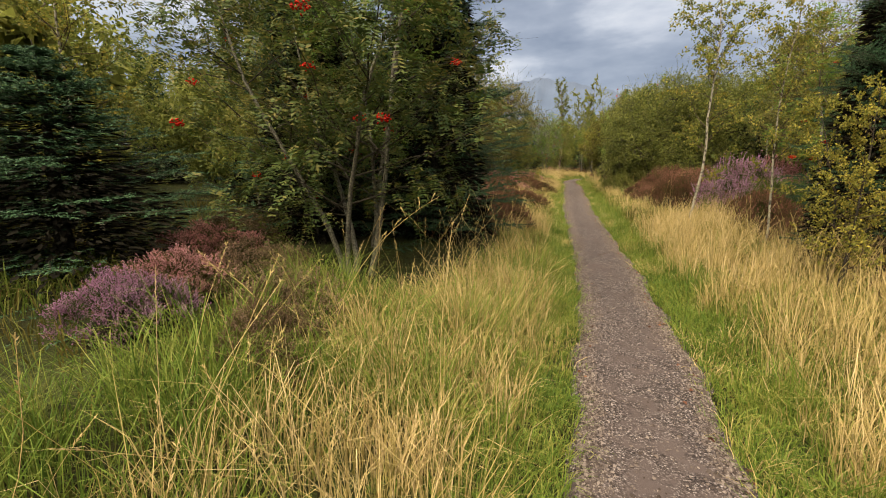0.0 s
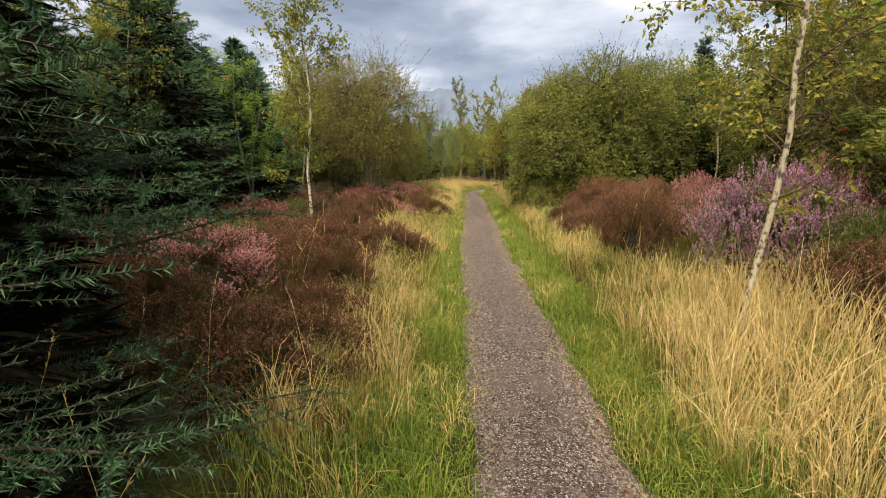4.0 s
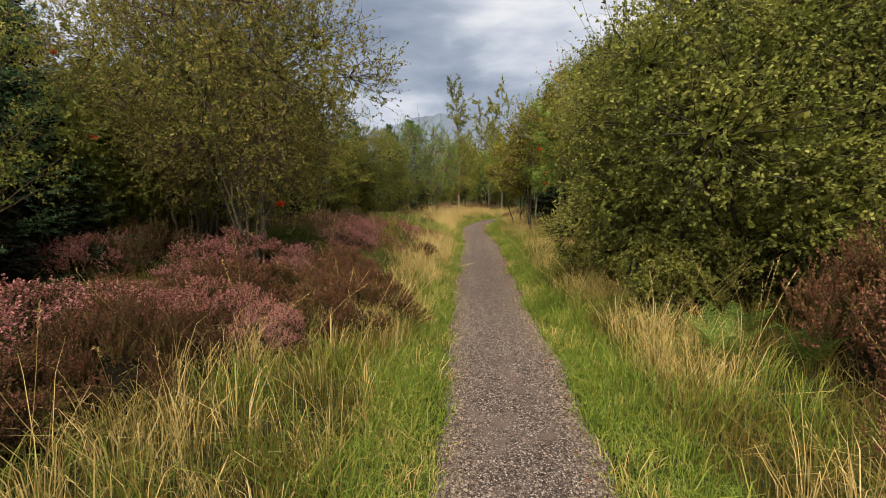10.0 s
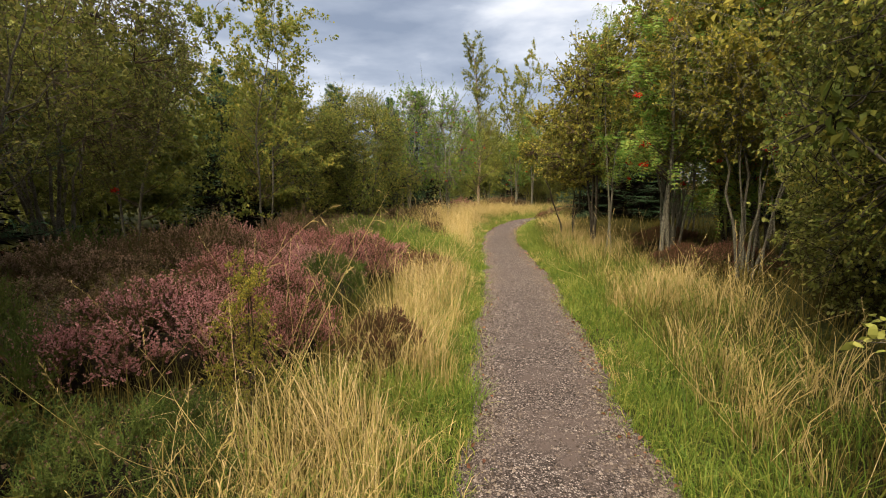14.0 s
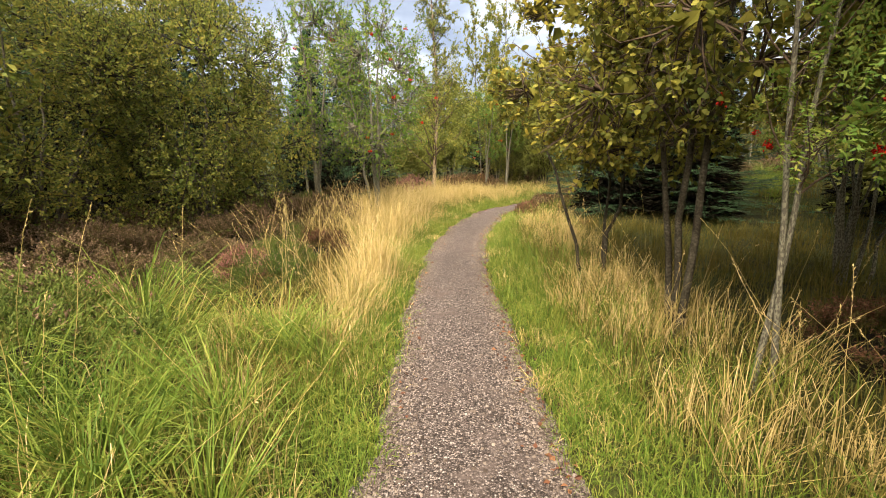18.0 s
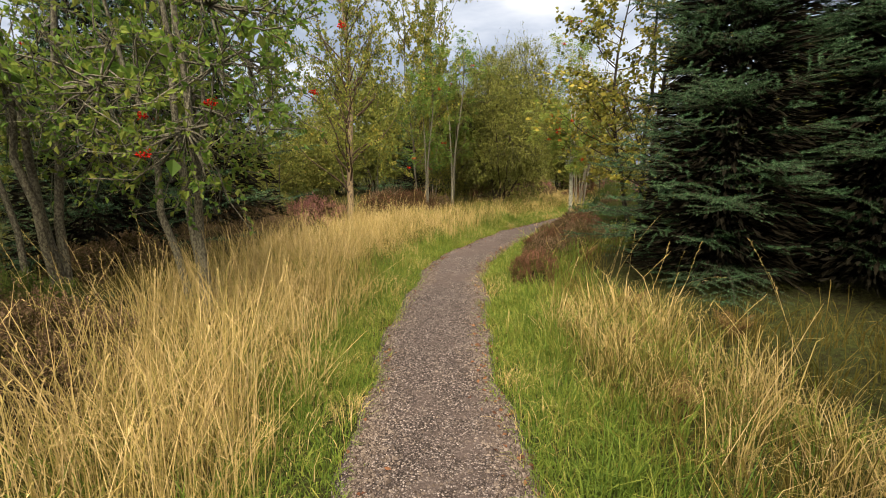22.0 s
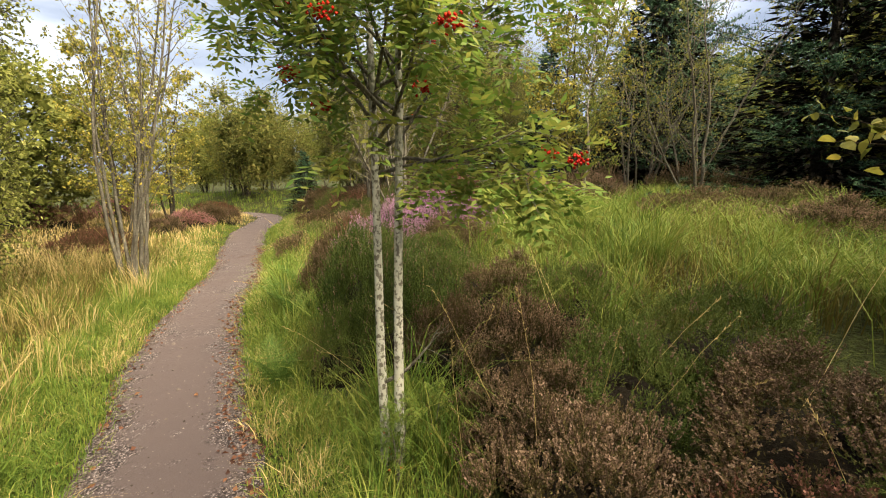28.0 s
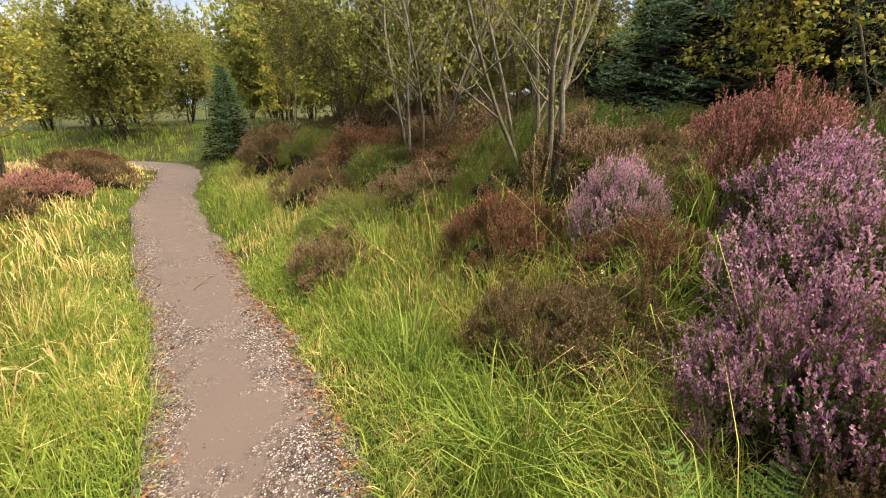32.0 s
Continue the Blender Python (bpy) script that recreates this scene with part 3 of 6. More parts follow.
tagged(new("gravel", mesh_of("gravel", v, f, M_STONE)), "loose pinkish-grey gravel along the path", "gravel", kind="stuff")

for n_ in range(4):
    v, f = lumps(np.random.default_rng(40 + n_), np.zeros((1, 3)), np.ones(1), 0.62)
    stone_me = mesh_of("stone", v, f, M_STONE)
    for _ in range(65):
        ss, dd = rng.uniform(6, 50, 1), rng.normal(0, 0.62, 1).clip(-1.05, 1.05)
        dd = dd * half_width(ss)
        q = on_way(ss, dd)[0]
        st = part("stone", stone_me, path)
        k = rng.uniform(0.010, 0.019)
        st.matrix_basis = pose(q[0], q[1], float(path_top(ss, dd)[0]) + k * 0.15, rng.uniform(-15, 15), rng.uniform(-15, 15), rng.uniform(0, 360)) @ Matrix.Scale(k, 4)

# far hills, a ridge round the north and east, distance haze painted in as slate blue
haz = bpy.data.materials.new("hillside_painted_haze")
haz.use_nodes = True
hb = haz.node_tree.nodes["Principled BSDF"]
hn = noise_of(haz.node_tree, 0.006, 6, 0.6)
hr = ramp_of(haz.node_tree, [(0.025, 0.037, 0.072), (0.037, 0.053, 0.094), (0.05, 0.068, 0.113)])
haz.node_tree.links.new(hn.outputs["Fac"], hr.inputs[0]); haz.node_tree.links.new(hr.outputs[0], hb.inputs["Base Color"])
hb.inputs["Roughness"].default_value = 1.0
AZ = [-70, -40, -20, -12, -6.5, -4, -2, 0.5, 3, 6, 10, 20, 35, 50, 56, 62, 75, 100, 140]
EL = [2, 2.5, 4, 6, 7.7, 8.7, 9.2, 9.6, 9.2, 8.6, 7.6, 6.2, 5.8, 6.8, 7.2, 6.8, 5, 3, 2]
az = np.arange(-70, 140.1, 0.5)
top = np.interp(az, AZ, EL) + 0.12 * np.sin(az * 1.7) + 0.08 * np.sin(az * 4.3 + 1) + 0.04 * np.sin(az * 11.0)
rows_ = []
for k, share in ((1500, 0.0), (1800, 0.35), (2050, 0.75), (2250, 1.0), (2450, 0.7)):
    hgt = np.tan(np.radians(top)) * 2250 * share * (1 + (0.05 * np.sin(az * 2.1 + k) if 0 < share < 1 else 0)) - (8 if share == 0 else 0)
    rows_.append(np.stack([k * np.sin(np.radians(az)), k * np.cos(np.radians(az)), hgt], 1))
hv = np.concatenate(rows_)
m_ = len(az)
hi_ = np.arange(len(hv)).reshape(-1, m_)
hq = np.stack([hi_[:-1, :-1], hi_[:-1, 1:], hi_[1:, 1:], hi_[1:, :-1]], -1).reshape(-1, 4)
tagged(new("backdrop_hills", mesh_of("hills", hv, np.concatenate([hq[:, [0, 2, 1]], hq[:, [0, 3, 2]]]), haz, True)), "mountain ridge far beyond the trees, distance haze painted in as blue-grey", "hill", kind="structure")


# ---- trees ----
def crooked(rng, start, way, length, k, bend, lift):
    """Polylines from start points along ways, wandering, pulled up (lift > 0) or down."""
    n = len(start)
    pts = np.empty((n, k, 3))
    pts[:, 0] = start
    d = unit(way)
    step = (np.broadcast_to(length, n) / (k - 1))[:, None]
    for i in range(1, k):
        d = unit(d + rng.normal(0, bend, (n, 3)) + np.array([0, 0, 1.0]) * lift)
        pts[:, i] = pts[:, i - 1] + d * step
    return pts


def pick(lines, t):
    """The point at share t along each polyline, and the direction there."""
    k = lines.shape[1]
    x = np.clip(t, 0, 0.999) * (k - 1)
    i = x.astype(int)
    r = np.arange(len(lines))
    a, b = lines[r, i], lines[r, i + 1]
    return a + (b - a) * (x - i)[:, None], unit(b - a)


BERRIES = []


def berry_mesh():
    """A hanging bunch of round berries, shared by all rowans."""
    if not BERRIES:
        r = np.random.default_rng(8)
        b = r.normal(0, [0.019, 0.019, 0.012], (38, 3)) + [0, 0, -0.03]
        BERRIES.append(mesh_of("berry_cluster", *lumps(r, b, np.full(38, 0.0078), 1.2), M_BERRY, True))
    return BERRIES[0]


def broadleaf(name, seed, h, stems, r0, base_spread, lean, limbs, limb_from, limb_len, limb_up, twigs, leaves, leaf, bark, leaf_mat, bark_twig,
              shape=(0.55, 1.0, 0.25), droop=-0.02, pinnate=False, berries=0, leaf_low=0.0, branch_bend=0.12, fine=True, rounded=False, boughs=(), stem_bend=0.07):
    """A tree of stems, limbs, twigs and leaves, standing at the origin."""
    rng = np.random.default_rng(seed)
    root = new(name)
    a = np.arange(stems) * 6.283 / stems + rng.normal(0, 0.5, stems) if stems > 1 else np.zeros(1)
    st = np.stack([np.cos(a) * base_spread, np.sin(a) * base_spread, np.full(stems, -0.12)], 1) * ([1, 1, 1] if stems > 1 else [0, 0, 1])
    ln = rng.uniform(0.5, 1, stems) * lean
    wy = np.stack([np.cos(a) * ln, np.sin(a) * ln, np.ones(stems)], 1)
    hs = h * np.where(np.arange(stems) == 0, 1, rng.uniform(0.72, 1.0, stems))
    trunk = crooked(rng, st, wy, hs + 0.12, 12, stem_bend, 0.05)
    tt = np.linspace(0, 1, 12)
    rad = r0 * rng.uniform(0.65, 1, (stems, 1)) * (1 - tt * 0.93) ** 0.85
    rad[:, 0] *= 1.35
    v, f = tubes(trunk, rad, 8)
    part("trunk", mesh_of("trunk", v, f, bark, True), root)
    # limbs
    sid = np.repeat(np.arange(stems), limbs)
    n = len(sid)
    t = rng.uniform(limb_from, 0.98, n)
    p, td = pick(trunk[sid], t)
    ga = np.arange(n) * 2.4 + rng.normal(0, 0.4, n)
    out = np.stack([np.cos(ga), np.sin(ga), np.zeros(n)], 1)
    prof = np.interp(t, [limb_from, limb_from + 0.35 * (1 - limb_from), 1], shape)
    ll = limb_len * prof * rng.uniform(0.7, 1.15, n)
    lw = out * np.cos(limb_up) + td * np.sin(limb_up)
    for i, (share, turn, length, up) in enumerate(boughs):      # boughs that reach out on their own
        t[i], ll[i] = share, length
        p[i] = pick(trunk[sid[i:i + 1]], t[i:i + 1])[0][0]
        lw[i] = (math.cos(radians(turn)), math.sin(radians(turn)), up)
    lim = crooked(rng, p, lw, ll, 6, branch_bend * 1.4, 0.04)
    lr0 = np.interp(t, [0, 1], [r0 * 0.33, r0 * 0.11])
    lr = lr0[:, None] * np.linspace(1, 0.18, 6)
    pieces = [tubes(lim, lr, 5)]
    # twigs
    tid = np.repeat(np.arange(n), twigs)
    m = len(tid)
    u = rng.uniform(0.2, 1, m)
    p2, d2 = pick(lim[tid], u)
    w2 = unit(d2 + rng.normal(0, 0.75, (m, 3)))
    tl = (ll[tid] * rng.uniform(0.2, 0.45, m)).clip(0.12, 0.8)
    tw = crooked(rng, p2, w2, tl, 4, 0.16, droop)
    if fine:
        pieces.append(tubes(tw, (lr0[tid] * 0.16).clip(0.0015, 0.006)[:, None] * np.linspace(1, 0.4, 4), 3))
    v, f = join(pieces)
    wood = part("branchwork", mesh_of("branchwork", v, f, bark_twig, True), root)
    # leaves
    k = rng.choice(m, leaves, p=np.where(tid < len(boughs), 1.6, 1) / np.where(tid < len(boughs), 1.6, 1).sum())
    p3, d3 = pick(tw[k], rng.uniform(0.1, 1, leaves))
    ok = p3[:, 2] > leaf_low
    p3, d3 = p3[ok], d3[ok]
    q = len(p3)
    lw3 = unit(d3 * 0.5 + rng.normal(0, 0.7, (q, 3)) + [0, 0, -0.25])
    if pinnate:
        L = rng.uniform(0.13, 0.18, q)
        side = unit(np.cross(lw3, [0, 0, 1.0] + rng.normal(0, 0.2, (q, 3))))
        at, al, le = [], [], []
        for i in range(5):
            for sg in (-1, 1):
                at.append(p3 + lw3 * (L * (0.25 + 0.16 * i))[:, None] + [0, 0, -0.004 * i * i])
                al.append(side * sg + lw3 * 0.45 + rng.normal(0, 0.08, (q, 3)))
                le.append(L * (0.36 - 0.02 * i))
        at.append(p3 + lw3 * (L * 0.95)[:, None]); al.append(lw3 + [0, 0, -0.2]); le.append(L * 0.32)
        le = np.concatenate(le)
        al = unit(np.concatenate(al))
        flat = np.tile(np.cross(side, lw3), (11, 1))
        v, f = flat_leaves(np.concatenate(at), al, unit(np.cross(flat, al)), le, le * 0.36)
    else:
        L = leaf * rng.uniform(0.7, 1.25, q)
        v, f = (round_leaves if rounded else kites)(rng, p3 + rng.normal(0, 0.02, (q, 3)), lw3, L, L * 0.62)
    part("crown", mesh_of("crown", v, f, leaf_mat), root)
    if berries:
        k = rng.choice(m, berries, p=np.where(tid < len(boughs), 4, 1) / np.where(tid < len(boughs), 4, 1).sum())
        for c0 in pick(tw[k], np.full(berries, 0.95))[0]:
            if c0[2] < leaf_low + 0.1:
                continue
            ob = part("berry_cluster", berry_mesh(), wood, "cluster of bright red rowan berries")
            tagged(ob, kind="stuff")
            ob.matrix_basis = pose(*c0, 0, 0, rng.uniform(0, 360)) @ Matrix.Scale(rng.uniform(0.9, 1.35), 4)
    root["height"] = h
    return root


def bush(name, seed, h, r, low, lobes, leaves, leaf, bark, leaf_mat, bark_twig, stems=7, r0=0.03, rounded=True, per=12, leaders=0.06, inner=1600, berries=0, fine=True, twig=1.0):
    """A broad bush or bushy tree: stems fanning out to leafy lobes that make up an uneven, closed crown."""
    rng = np.random.default_rng(seed)
    root = new(name)
    mid, half = (h + low) / 2, (h - low) / 2
    i = np.arange(lobes)
    z = 1 - 2 * (i + 0.5) / lobes
    a = i * 2.4 + rng.normal(0, 0.3, lobes)
    dirs = np.stack([np.cos(a) * np.sqrt(1 - z**2), np.sin(a) * np.sqrt(1 - z**2), z], 1)
    reach = rng.uniform(0.42, 0.82, (lobes, 1))
    cen = dirs * reach * [r, r, half] + [0, 0, mid]
    rad = r * rng.uniform(0.24, 0.44, lobes)
    flat = min(1.0, half / r)
    # stems to the lobes
    n = min(stems, lobes)
    sid = rng.permutation(lobes)[:n]
    foot = np.c_[cen[sid, :2] * 0.10 + rng.normal(0, 0.04, (n, 2)), np.full(n, -0.12)]
    t = np.linspace(0, 1, 10)[None, :, None]
    knee = foot + (cen[sid] - foot) * [0.35, 0.35, 0.6]
    line = foot[:, None] * (1 - t) ** 2 + 2 * knee[:, None] * t * (1 - t) + cen[sid][:, None] * t**2
    line[:, 1:-1] += rng.normal(0, 0.025, (n, 8, 3))
    v, f = tubes(line, r0 * rng.uniform(0.6, 1, (n, 1)) * np.linspace(1.1, 0.3, 10), 7)
    part("trunk", mesh_of("trunk", v, f, bark, True), root)
    # twigs on the outside of the lobes
    m = int(leaves / per * 2.2)
    k = rng.choice(lobes, m, p=rad**2 / (rad**2).sum())
    dr = unit(unit(rng.normal(size=(m, 3))) + dirs[k] * 0.55)
    p = cen[k] + dr * (rad[k] * rng.uniform(0.72, 1.0, m))[:, None] * [1, 1, flat]
    gap = np.linalg.norm((p[:, None] - cen[None]) / [1, 1, flat], axis=2) / rad
    ok = ((gap < 0.62).sum(1) == 0) & (p[:, 2] > 0.04)
    k, dr, p = k[ok][:leaves // per], dr[ok][:leaves // per], p[ok][:leaves // per]
    m = len(p)
    tl = twig * rng.uniform(0.12, 0.36, m) * np.where((rng.random(m) < leaders) & (dr[:, 2] > 0.2), 2.4, 1) * min(1, r / 1.4)
    tw = crooked(rng, p - dr * 0.08, dr * 0.8 + [0, 0, 0.3 * twig] + rng.normal(0, 0.6, (m, 3)), tl, 4, 0.2, 0.02)
    j = rng.choice(m, min(m, 500 if fine else 120), replace=False)
    c = cen[k[j]]
    limb = np.stack([c, c + (p[j] - c) * 0.5 + rng.normal(0, 0.05, (len(j), 3)), p[j], tw[j, -1]], 1)
    pieces = [tubes(limb, np.full((len(j), 4), r0 * 0.2) * np.linspace(1.3, 0.3, 4), 3)]
    if fine:
        pieces.append(tubes(tw, np.full((m, 4), 0.0024) * np.linspace(1, 0.4, 4), 3))
    v, f = join(pieces)
    wood = part("branchwork", mesh_of("branchwork", v, f, bark_twig, True), root)
    # leaves
    q = np.repeat(np.arange(m), per)
    at, d = pick(tw[q], rng.uniform(0.05, 1, len(q)))
    way = unit(d * 0.6 + rng.normal(0, 0.65, (len(q), 3)) + [0, 0, -0.1])
    L = leaf * rng.uniform(0.6, 1.25, len(q))
    crown = [(round_leaves if rounded else kites)(rng, at, way, L, L * 0.6)]
    # oversized leaves added inside the lobes to block light and darken the crown
    k = rng.choice(lobes, inner)
    dr = unit(rng.normal(size=(inner, 3)))
    at = cen[k] + dr * (rad[k] * rng.uniform(0.1, 0.72, inner))[:, None] * [1, 1, flat]
    at = at[at[:, 2] > 0.1]
    crown.append(kites(rng, at, rng.normal(size=(len(at), 3)), leaf * 2.6, leaf * 1.9))
    part("crown", mesh_of("crown", *join(crown), leaf_mat), root)
    for b in rng.choice(m, berries, replace=False):
        ob = part("berry_cluster", berry_mesh(), wood, "cluster of bright red rowan berries")
        tagged(ob, kind="stuff")
        ob.matrix_basis = pose(*tw[b, -1], 0, 0, rng.uniform(0, 360)) @ Matrix.Scale(rng.uniform(0.9, 1.35), 4)
    root["height"] = h
    return root


def conifer(name, seed, h, reach, needle_mat, low=0.15, whorl=0.19, per=7, needles=22, nl=0.019, nw=0.0028, rise=0.12, shoots=17, shoot_len=0.34, power=0.85, fine=True):
    """A conifer: a straight stem, whorls of boughs, side shoots set with needles."""
    rng = np.random.default_rng(seed)
    root = new(name)
    tz = np.linspace(-0.1, h, 9)
    stem = np.stack([rng.normal(0, 0.008, 9).cumsum(), rng.normal(0, 0.008, 9).cumsum(), tz], 1)[None]
    v, f = tubes(stem, (0.024 * h * (1 - np.linspace(0, 1, 9) * 0.95))[None] * 0.75, 8)
    part("trunk", mesh_of("trunk", v, f, M_BARK, True), root)
    z = np.repeat(np.arange(low, h * 0.97, whorl), per)
    n = len(z)
    z = z + rng.normal(0, 0.04, n)
    a = rng.uniform(0, 6.28, n)
    L = reach * np.clip(1 - z / h, 0.03, 1) ** power * rng.uniform(0.5, 1.2, n) + 0.06
    up = np.interp(z / h, [0, 0.5, 1], [-0.18, 0.1, 0.75]) + rise
    out = np.stack([np.cos(a), np.sin(a), up], 1)
    st = np.stack([np.interp(z, tz, stem[0, :, 0]), np.interp(z, tz, stem[0, :, 1]), z], 1)
    bo = crooked(rng, st, out, L, 6, 0.06, 0.03)
    pieces = [tubes(bo, np.interp(L, [0, 2], [0.004, 0.016])[:, None] * np.linspace(1, 0.3, 6), 4)]
    # side shoots
    b = np.repeat(np.arange(n), shoots)
    u = np.tile(np.linspace(0.18, 1.0, shoots), n) + rng.normal(0, 0.02, len(b))
    p, d = pick(bo[b], u.clip(0, 1))
    sg = np.where(np.arange(len(b)) % 2, 1.0, -1.0)[:, None]
    hor = unit(np.cross(d, [0, 0, 1.0]))
    w = unit(d * 0.75 + hor * sg * rng.uniform(0.55, 1.0, (len(b), 1)) + rng.normal(0, 0.15, (len(b), 3)))
    sl = shoot_len * (L[b] ** 0.6) * np.interp(u, [0, 0.3, 1], [0.7, 1, 0.38]) * rng.uniform(0.6, 1.15, len(b))
    sh = crooked(rng, p, w, sl, 3, 0.06, -0.02)
    if fine:
        pieces.append(tubes(sh, np.full((len(b), 3), 0.0022), 3))
    v, f = join(pieces)
    part("branchwork", mesh_of("branchwork", v, f, M_BARK, True), root)
    # needles round the shoots and the outer boughs
    sh = np.concatenate([sh, bo[:, 3:6], bo[:, 3:6]])
    k = np.repeat(np.arange(len(sh)), needles)
    q = len(k)
    p, d = pick(sh[k], rng.uniform(0, 1, q))
    rad = unit(np.cross(d, rng.normal(size=(q, 3))))
    nd = unit(rad + d * 0.55 + [0, 0, 0.25])
    ln = nl * rng.uniform(0.8, 1.2, q)[:, None]
    sd = np.cross(nd, rng.normal(size=(q, 3)))
    sd = unit(sd) * nw / 2
    v = np.stack([p - sd, p + sd, p + nd * ln], 1).reshape(-1, 3)
    # near-black kites for the inner boughs, with the crown's shade in their colour
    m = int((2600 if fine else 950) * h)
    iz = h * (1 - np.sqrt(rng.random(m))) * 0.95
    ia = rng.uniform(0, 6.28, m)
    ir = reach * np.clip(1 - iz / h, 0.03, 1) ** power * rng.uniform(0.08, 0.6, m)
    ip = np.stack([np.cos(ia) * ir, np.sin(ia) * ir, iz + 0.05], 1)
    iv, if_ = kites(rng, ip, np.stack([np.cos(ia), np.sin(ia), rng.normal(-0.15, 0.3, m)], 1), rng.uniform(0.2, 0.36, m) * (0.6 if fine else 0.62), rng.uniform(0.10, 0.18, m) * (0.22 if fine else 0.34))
    part("crown", mesh_of("crown", v, np.arange(len(v)).reshape(-1, 3), needle_mat), root)
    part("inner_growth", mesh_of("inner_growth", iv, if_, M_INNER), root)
    root["height"] = h
    return root


KINDS = {}


def kind_of(key, label, category, make):
    KINDS[key] = [label, category, make, None]


def plant(key, x, y, h=None, turn=0.0, tilt=0.0, label="", wide=1.0):
    label0, category, make, proto = KINDS[key]
    z = float(ground_z(x, y)[0])
    if proto is None:
        ob = make()
        KINDS[key][3] = ob
        k = (h or ob["height"]) / ob["height"]
        ob.matrix_basis = pose(x, y, z, tilt, 0, turn) @ Matrix.Diagonal((k * wide, k * wide, k, 1))
    else:
        k = (h or proto["height"]) / proto["height"]
        keep = proto.scale.copy()
        proto.scale = (1, 1, 1)
        ob = copy_thing(proto, pose(x, y, z, tilt, 0, turn) @ Matrix.Diagonal((k * wide, k * wide, k, 1)))
        proto.scale = keep
    return tagged(ob, label or label0, category, group=label0)


kind_of("rowan", "rowan tree with pinnate leaves and red berry clusters", "rowan tree",
        lambda: broadleaf("rowan_tree", 11, 4.2, 4, 0.036, 0.10, 0.34, 22, 0.14, 1.35, 0.5, 8, 3600, 0.1, M_RBARK, M_ROWANL, M_BARK, (0.9, 1.0, 0.5), -0.03, True, 24))
kind_of("rowan_dull", "rowan with olive-brown leaves, pale stems and red berries", "rowan tree",
        lambda: broadleaf("rowan_tree", 17, 4.2, 4, 0.036, 0.12, 0.30, 24, 0.2, 1.4, 0.5, 8, 4200, 0.1, M_RBARK, M_DULL, M_BARK, (0.9, 1.0, 0.5), -0.03, True, 26))
kind_of("rowan_twin", "twin-stemmed rowan with lichened bark and red berries", "rowan tree",
        lambda: broadleaf("rowan_tree", 14, 4.2, 2, 0.042, 0.04, 0.015, 18, 0.45, 1.1, 0.55, 8, 2300, 0.1, M_LICHEN, M_ROWANL, M_RBARK, (1.0, 1.0, 0.5), -0.03, True, 46, leaf_low=1.42, branch_bend=0.12, stem_bend=0.012,
                          boughs=((0.14, 180, 0.4, 0.45), (0.37, 180, 0.75, 0.3), (0.38, 162, 0.8, 0.4), (0.39, 204, 0.8, 0.45), (0.42, 0, 0.7, 0.95), (0.44, 22, 0.7, 1.0), (0.40, 150, 1.1, 0.3), (0.42, 212, 1.2, 0.3), (0.44, -20, 0.8, 0.95), (0.43, 120, 0.9, 0.7), (0.44, 268, 1.0, 0.4), (0.45, 180, 1.2, 0.35))))
kind_of("rowan_leafy", "leafy rowan with green leaves and red berries", "rowan tree",
        lambda: bush("rowan_tree", 19, 4.4, 1.35, 0.8, 24, 9500, 0.058, M_RBARK, M_ROWANL, M_RBARK, 4, 0.04, rounded=False, leaders=0.15, inner=150, berries=16, twig=1.4))
kind_of("rowan_thin", "slender young rowan with sparse turning leaves", "rowan tree",
        lambda: broadleaf("rowan_tree", 12, 4.0, 2, 0.032, 0.06, 0.10, 16, 0.3, 1.0, 0.7, 6, 800, 0.1, M_RBARK, M_ROWANL, M_TWIG, (0.8, 1.0, 0.5), -0.02, True, 7))
kind_of("birch", "slender birch with pale trunk and small leaves", "birch tree",
        lambda: broadleaf("birch_tree", 21, 6.5, 1, 0.055, 0, 0.05, 60, 0.2, 1.5, 0.65, 9, 9000, 0.055, M_BIRCH, M_BIRCHL, M_TWIG, (1.0, 0.95, 0.4), -0.07))
kind_of("birch_old", "tall birch with orange-brown flaking trunk", "birch tree",
        lambda: broadleaf("birch_tree", 26, 7.0, 1, 0.08, 0, 0.05, 80, 0.12, 1.5, 0.75, 9, 19000, 0.055, M_OLDB, M_BIRCHL, M_TWIG, (1.0, 0.95, 0.4), -0.07))
kind_of("birch_sparse", "young birch with thin pale trunk and sparse leaves", "birch tree",
        lambda: broadleaf("birch_tree", 22, 4.4, 1, 0.028, 0, 0.10, 42, 0.2, 0.95, 0.65, 8, 6500, 0.045, M_BIRCH, M_BIRCHL, M_TWIG, (0.7, 1.0, 0.5), -0.08))
kind_of("birch_yellow", "tree with yellowing leaves and dark twigs", "birch tree",
        lambda: broadleaf("birch_tree", 23, 4.6, 3, 0.042, 0.06, 0.16, 30, 0.16, 1.1, 0.5, 9, 9500, 0.06, M_BARK, M_YELLOW, M_TWIG, (1.0, 1.0, 0.5), -0.05, rounded=True))
kind_of("yellow_thin", "slim tree with large yellow-brown leaves", "tree",
        lambda: bush("broadleaf_tree", 29, 3.4, 0.95, 0.95, 16, 7500, 0.062, M_BARK, M_YELLOW, M_TWIG, 3, 0.024, leaders=0.15, inner=300, twig=1.3))
kind_of("yellow_tree", "tree with dark trunk and yellow-green leaves", "tree",
        lambda: bush("broadleaf_tree", 37, 4.6, 1.3, 1.05, 22, 15000, 0.056, M_BARK, M_YELLOW, M_TWIG, 3, 0.042, leaders=0.12, inner=300, twig=1.2))
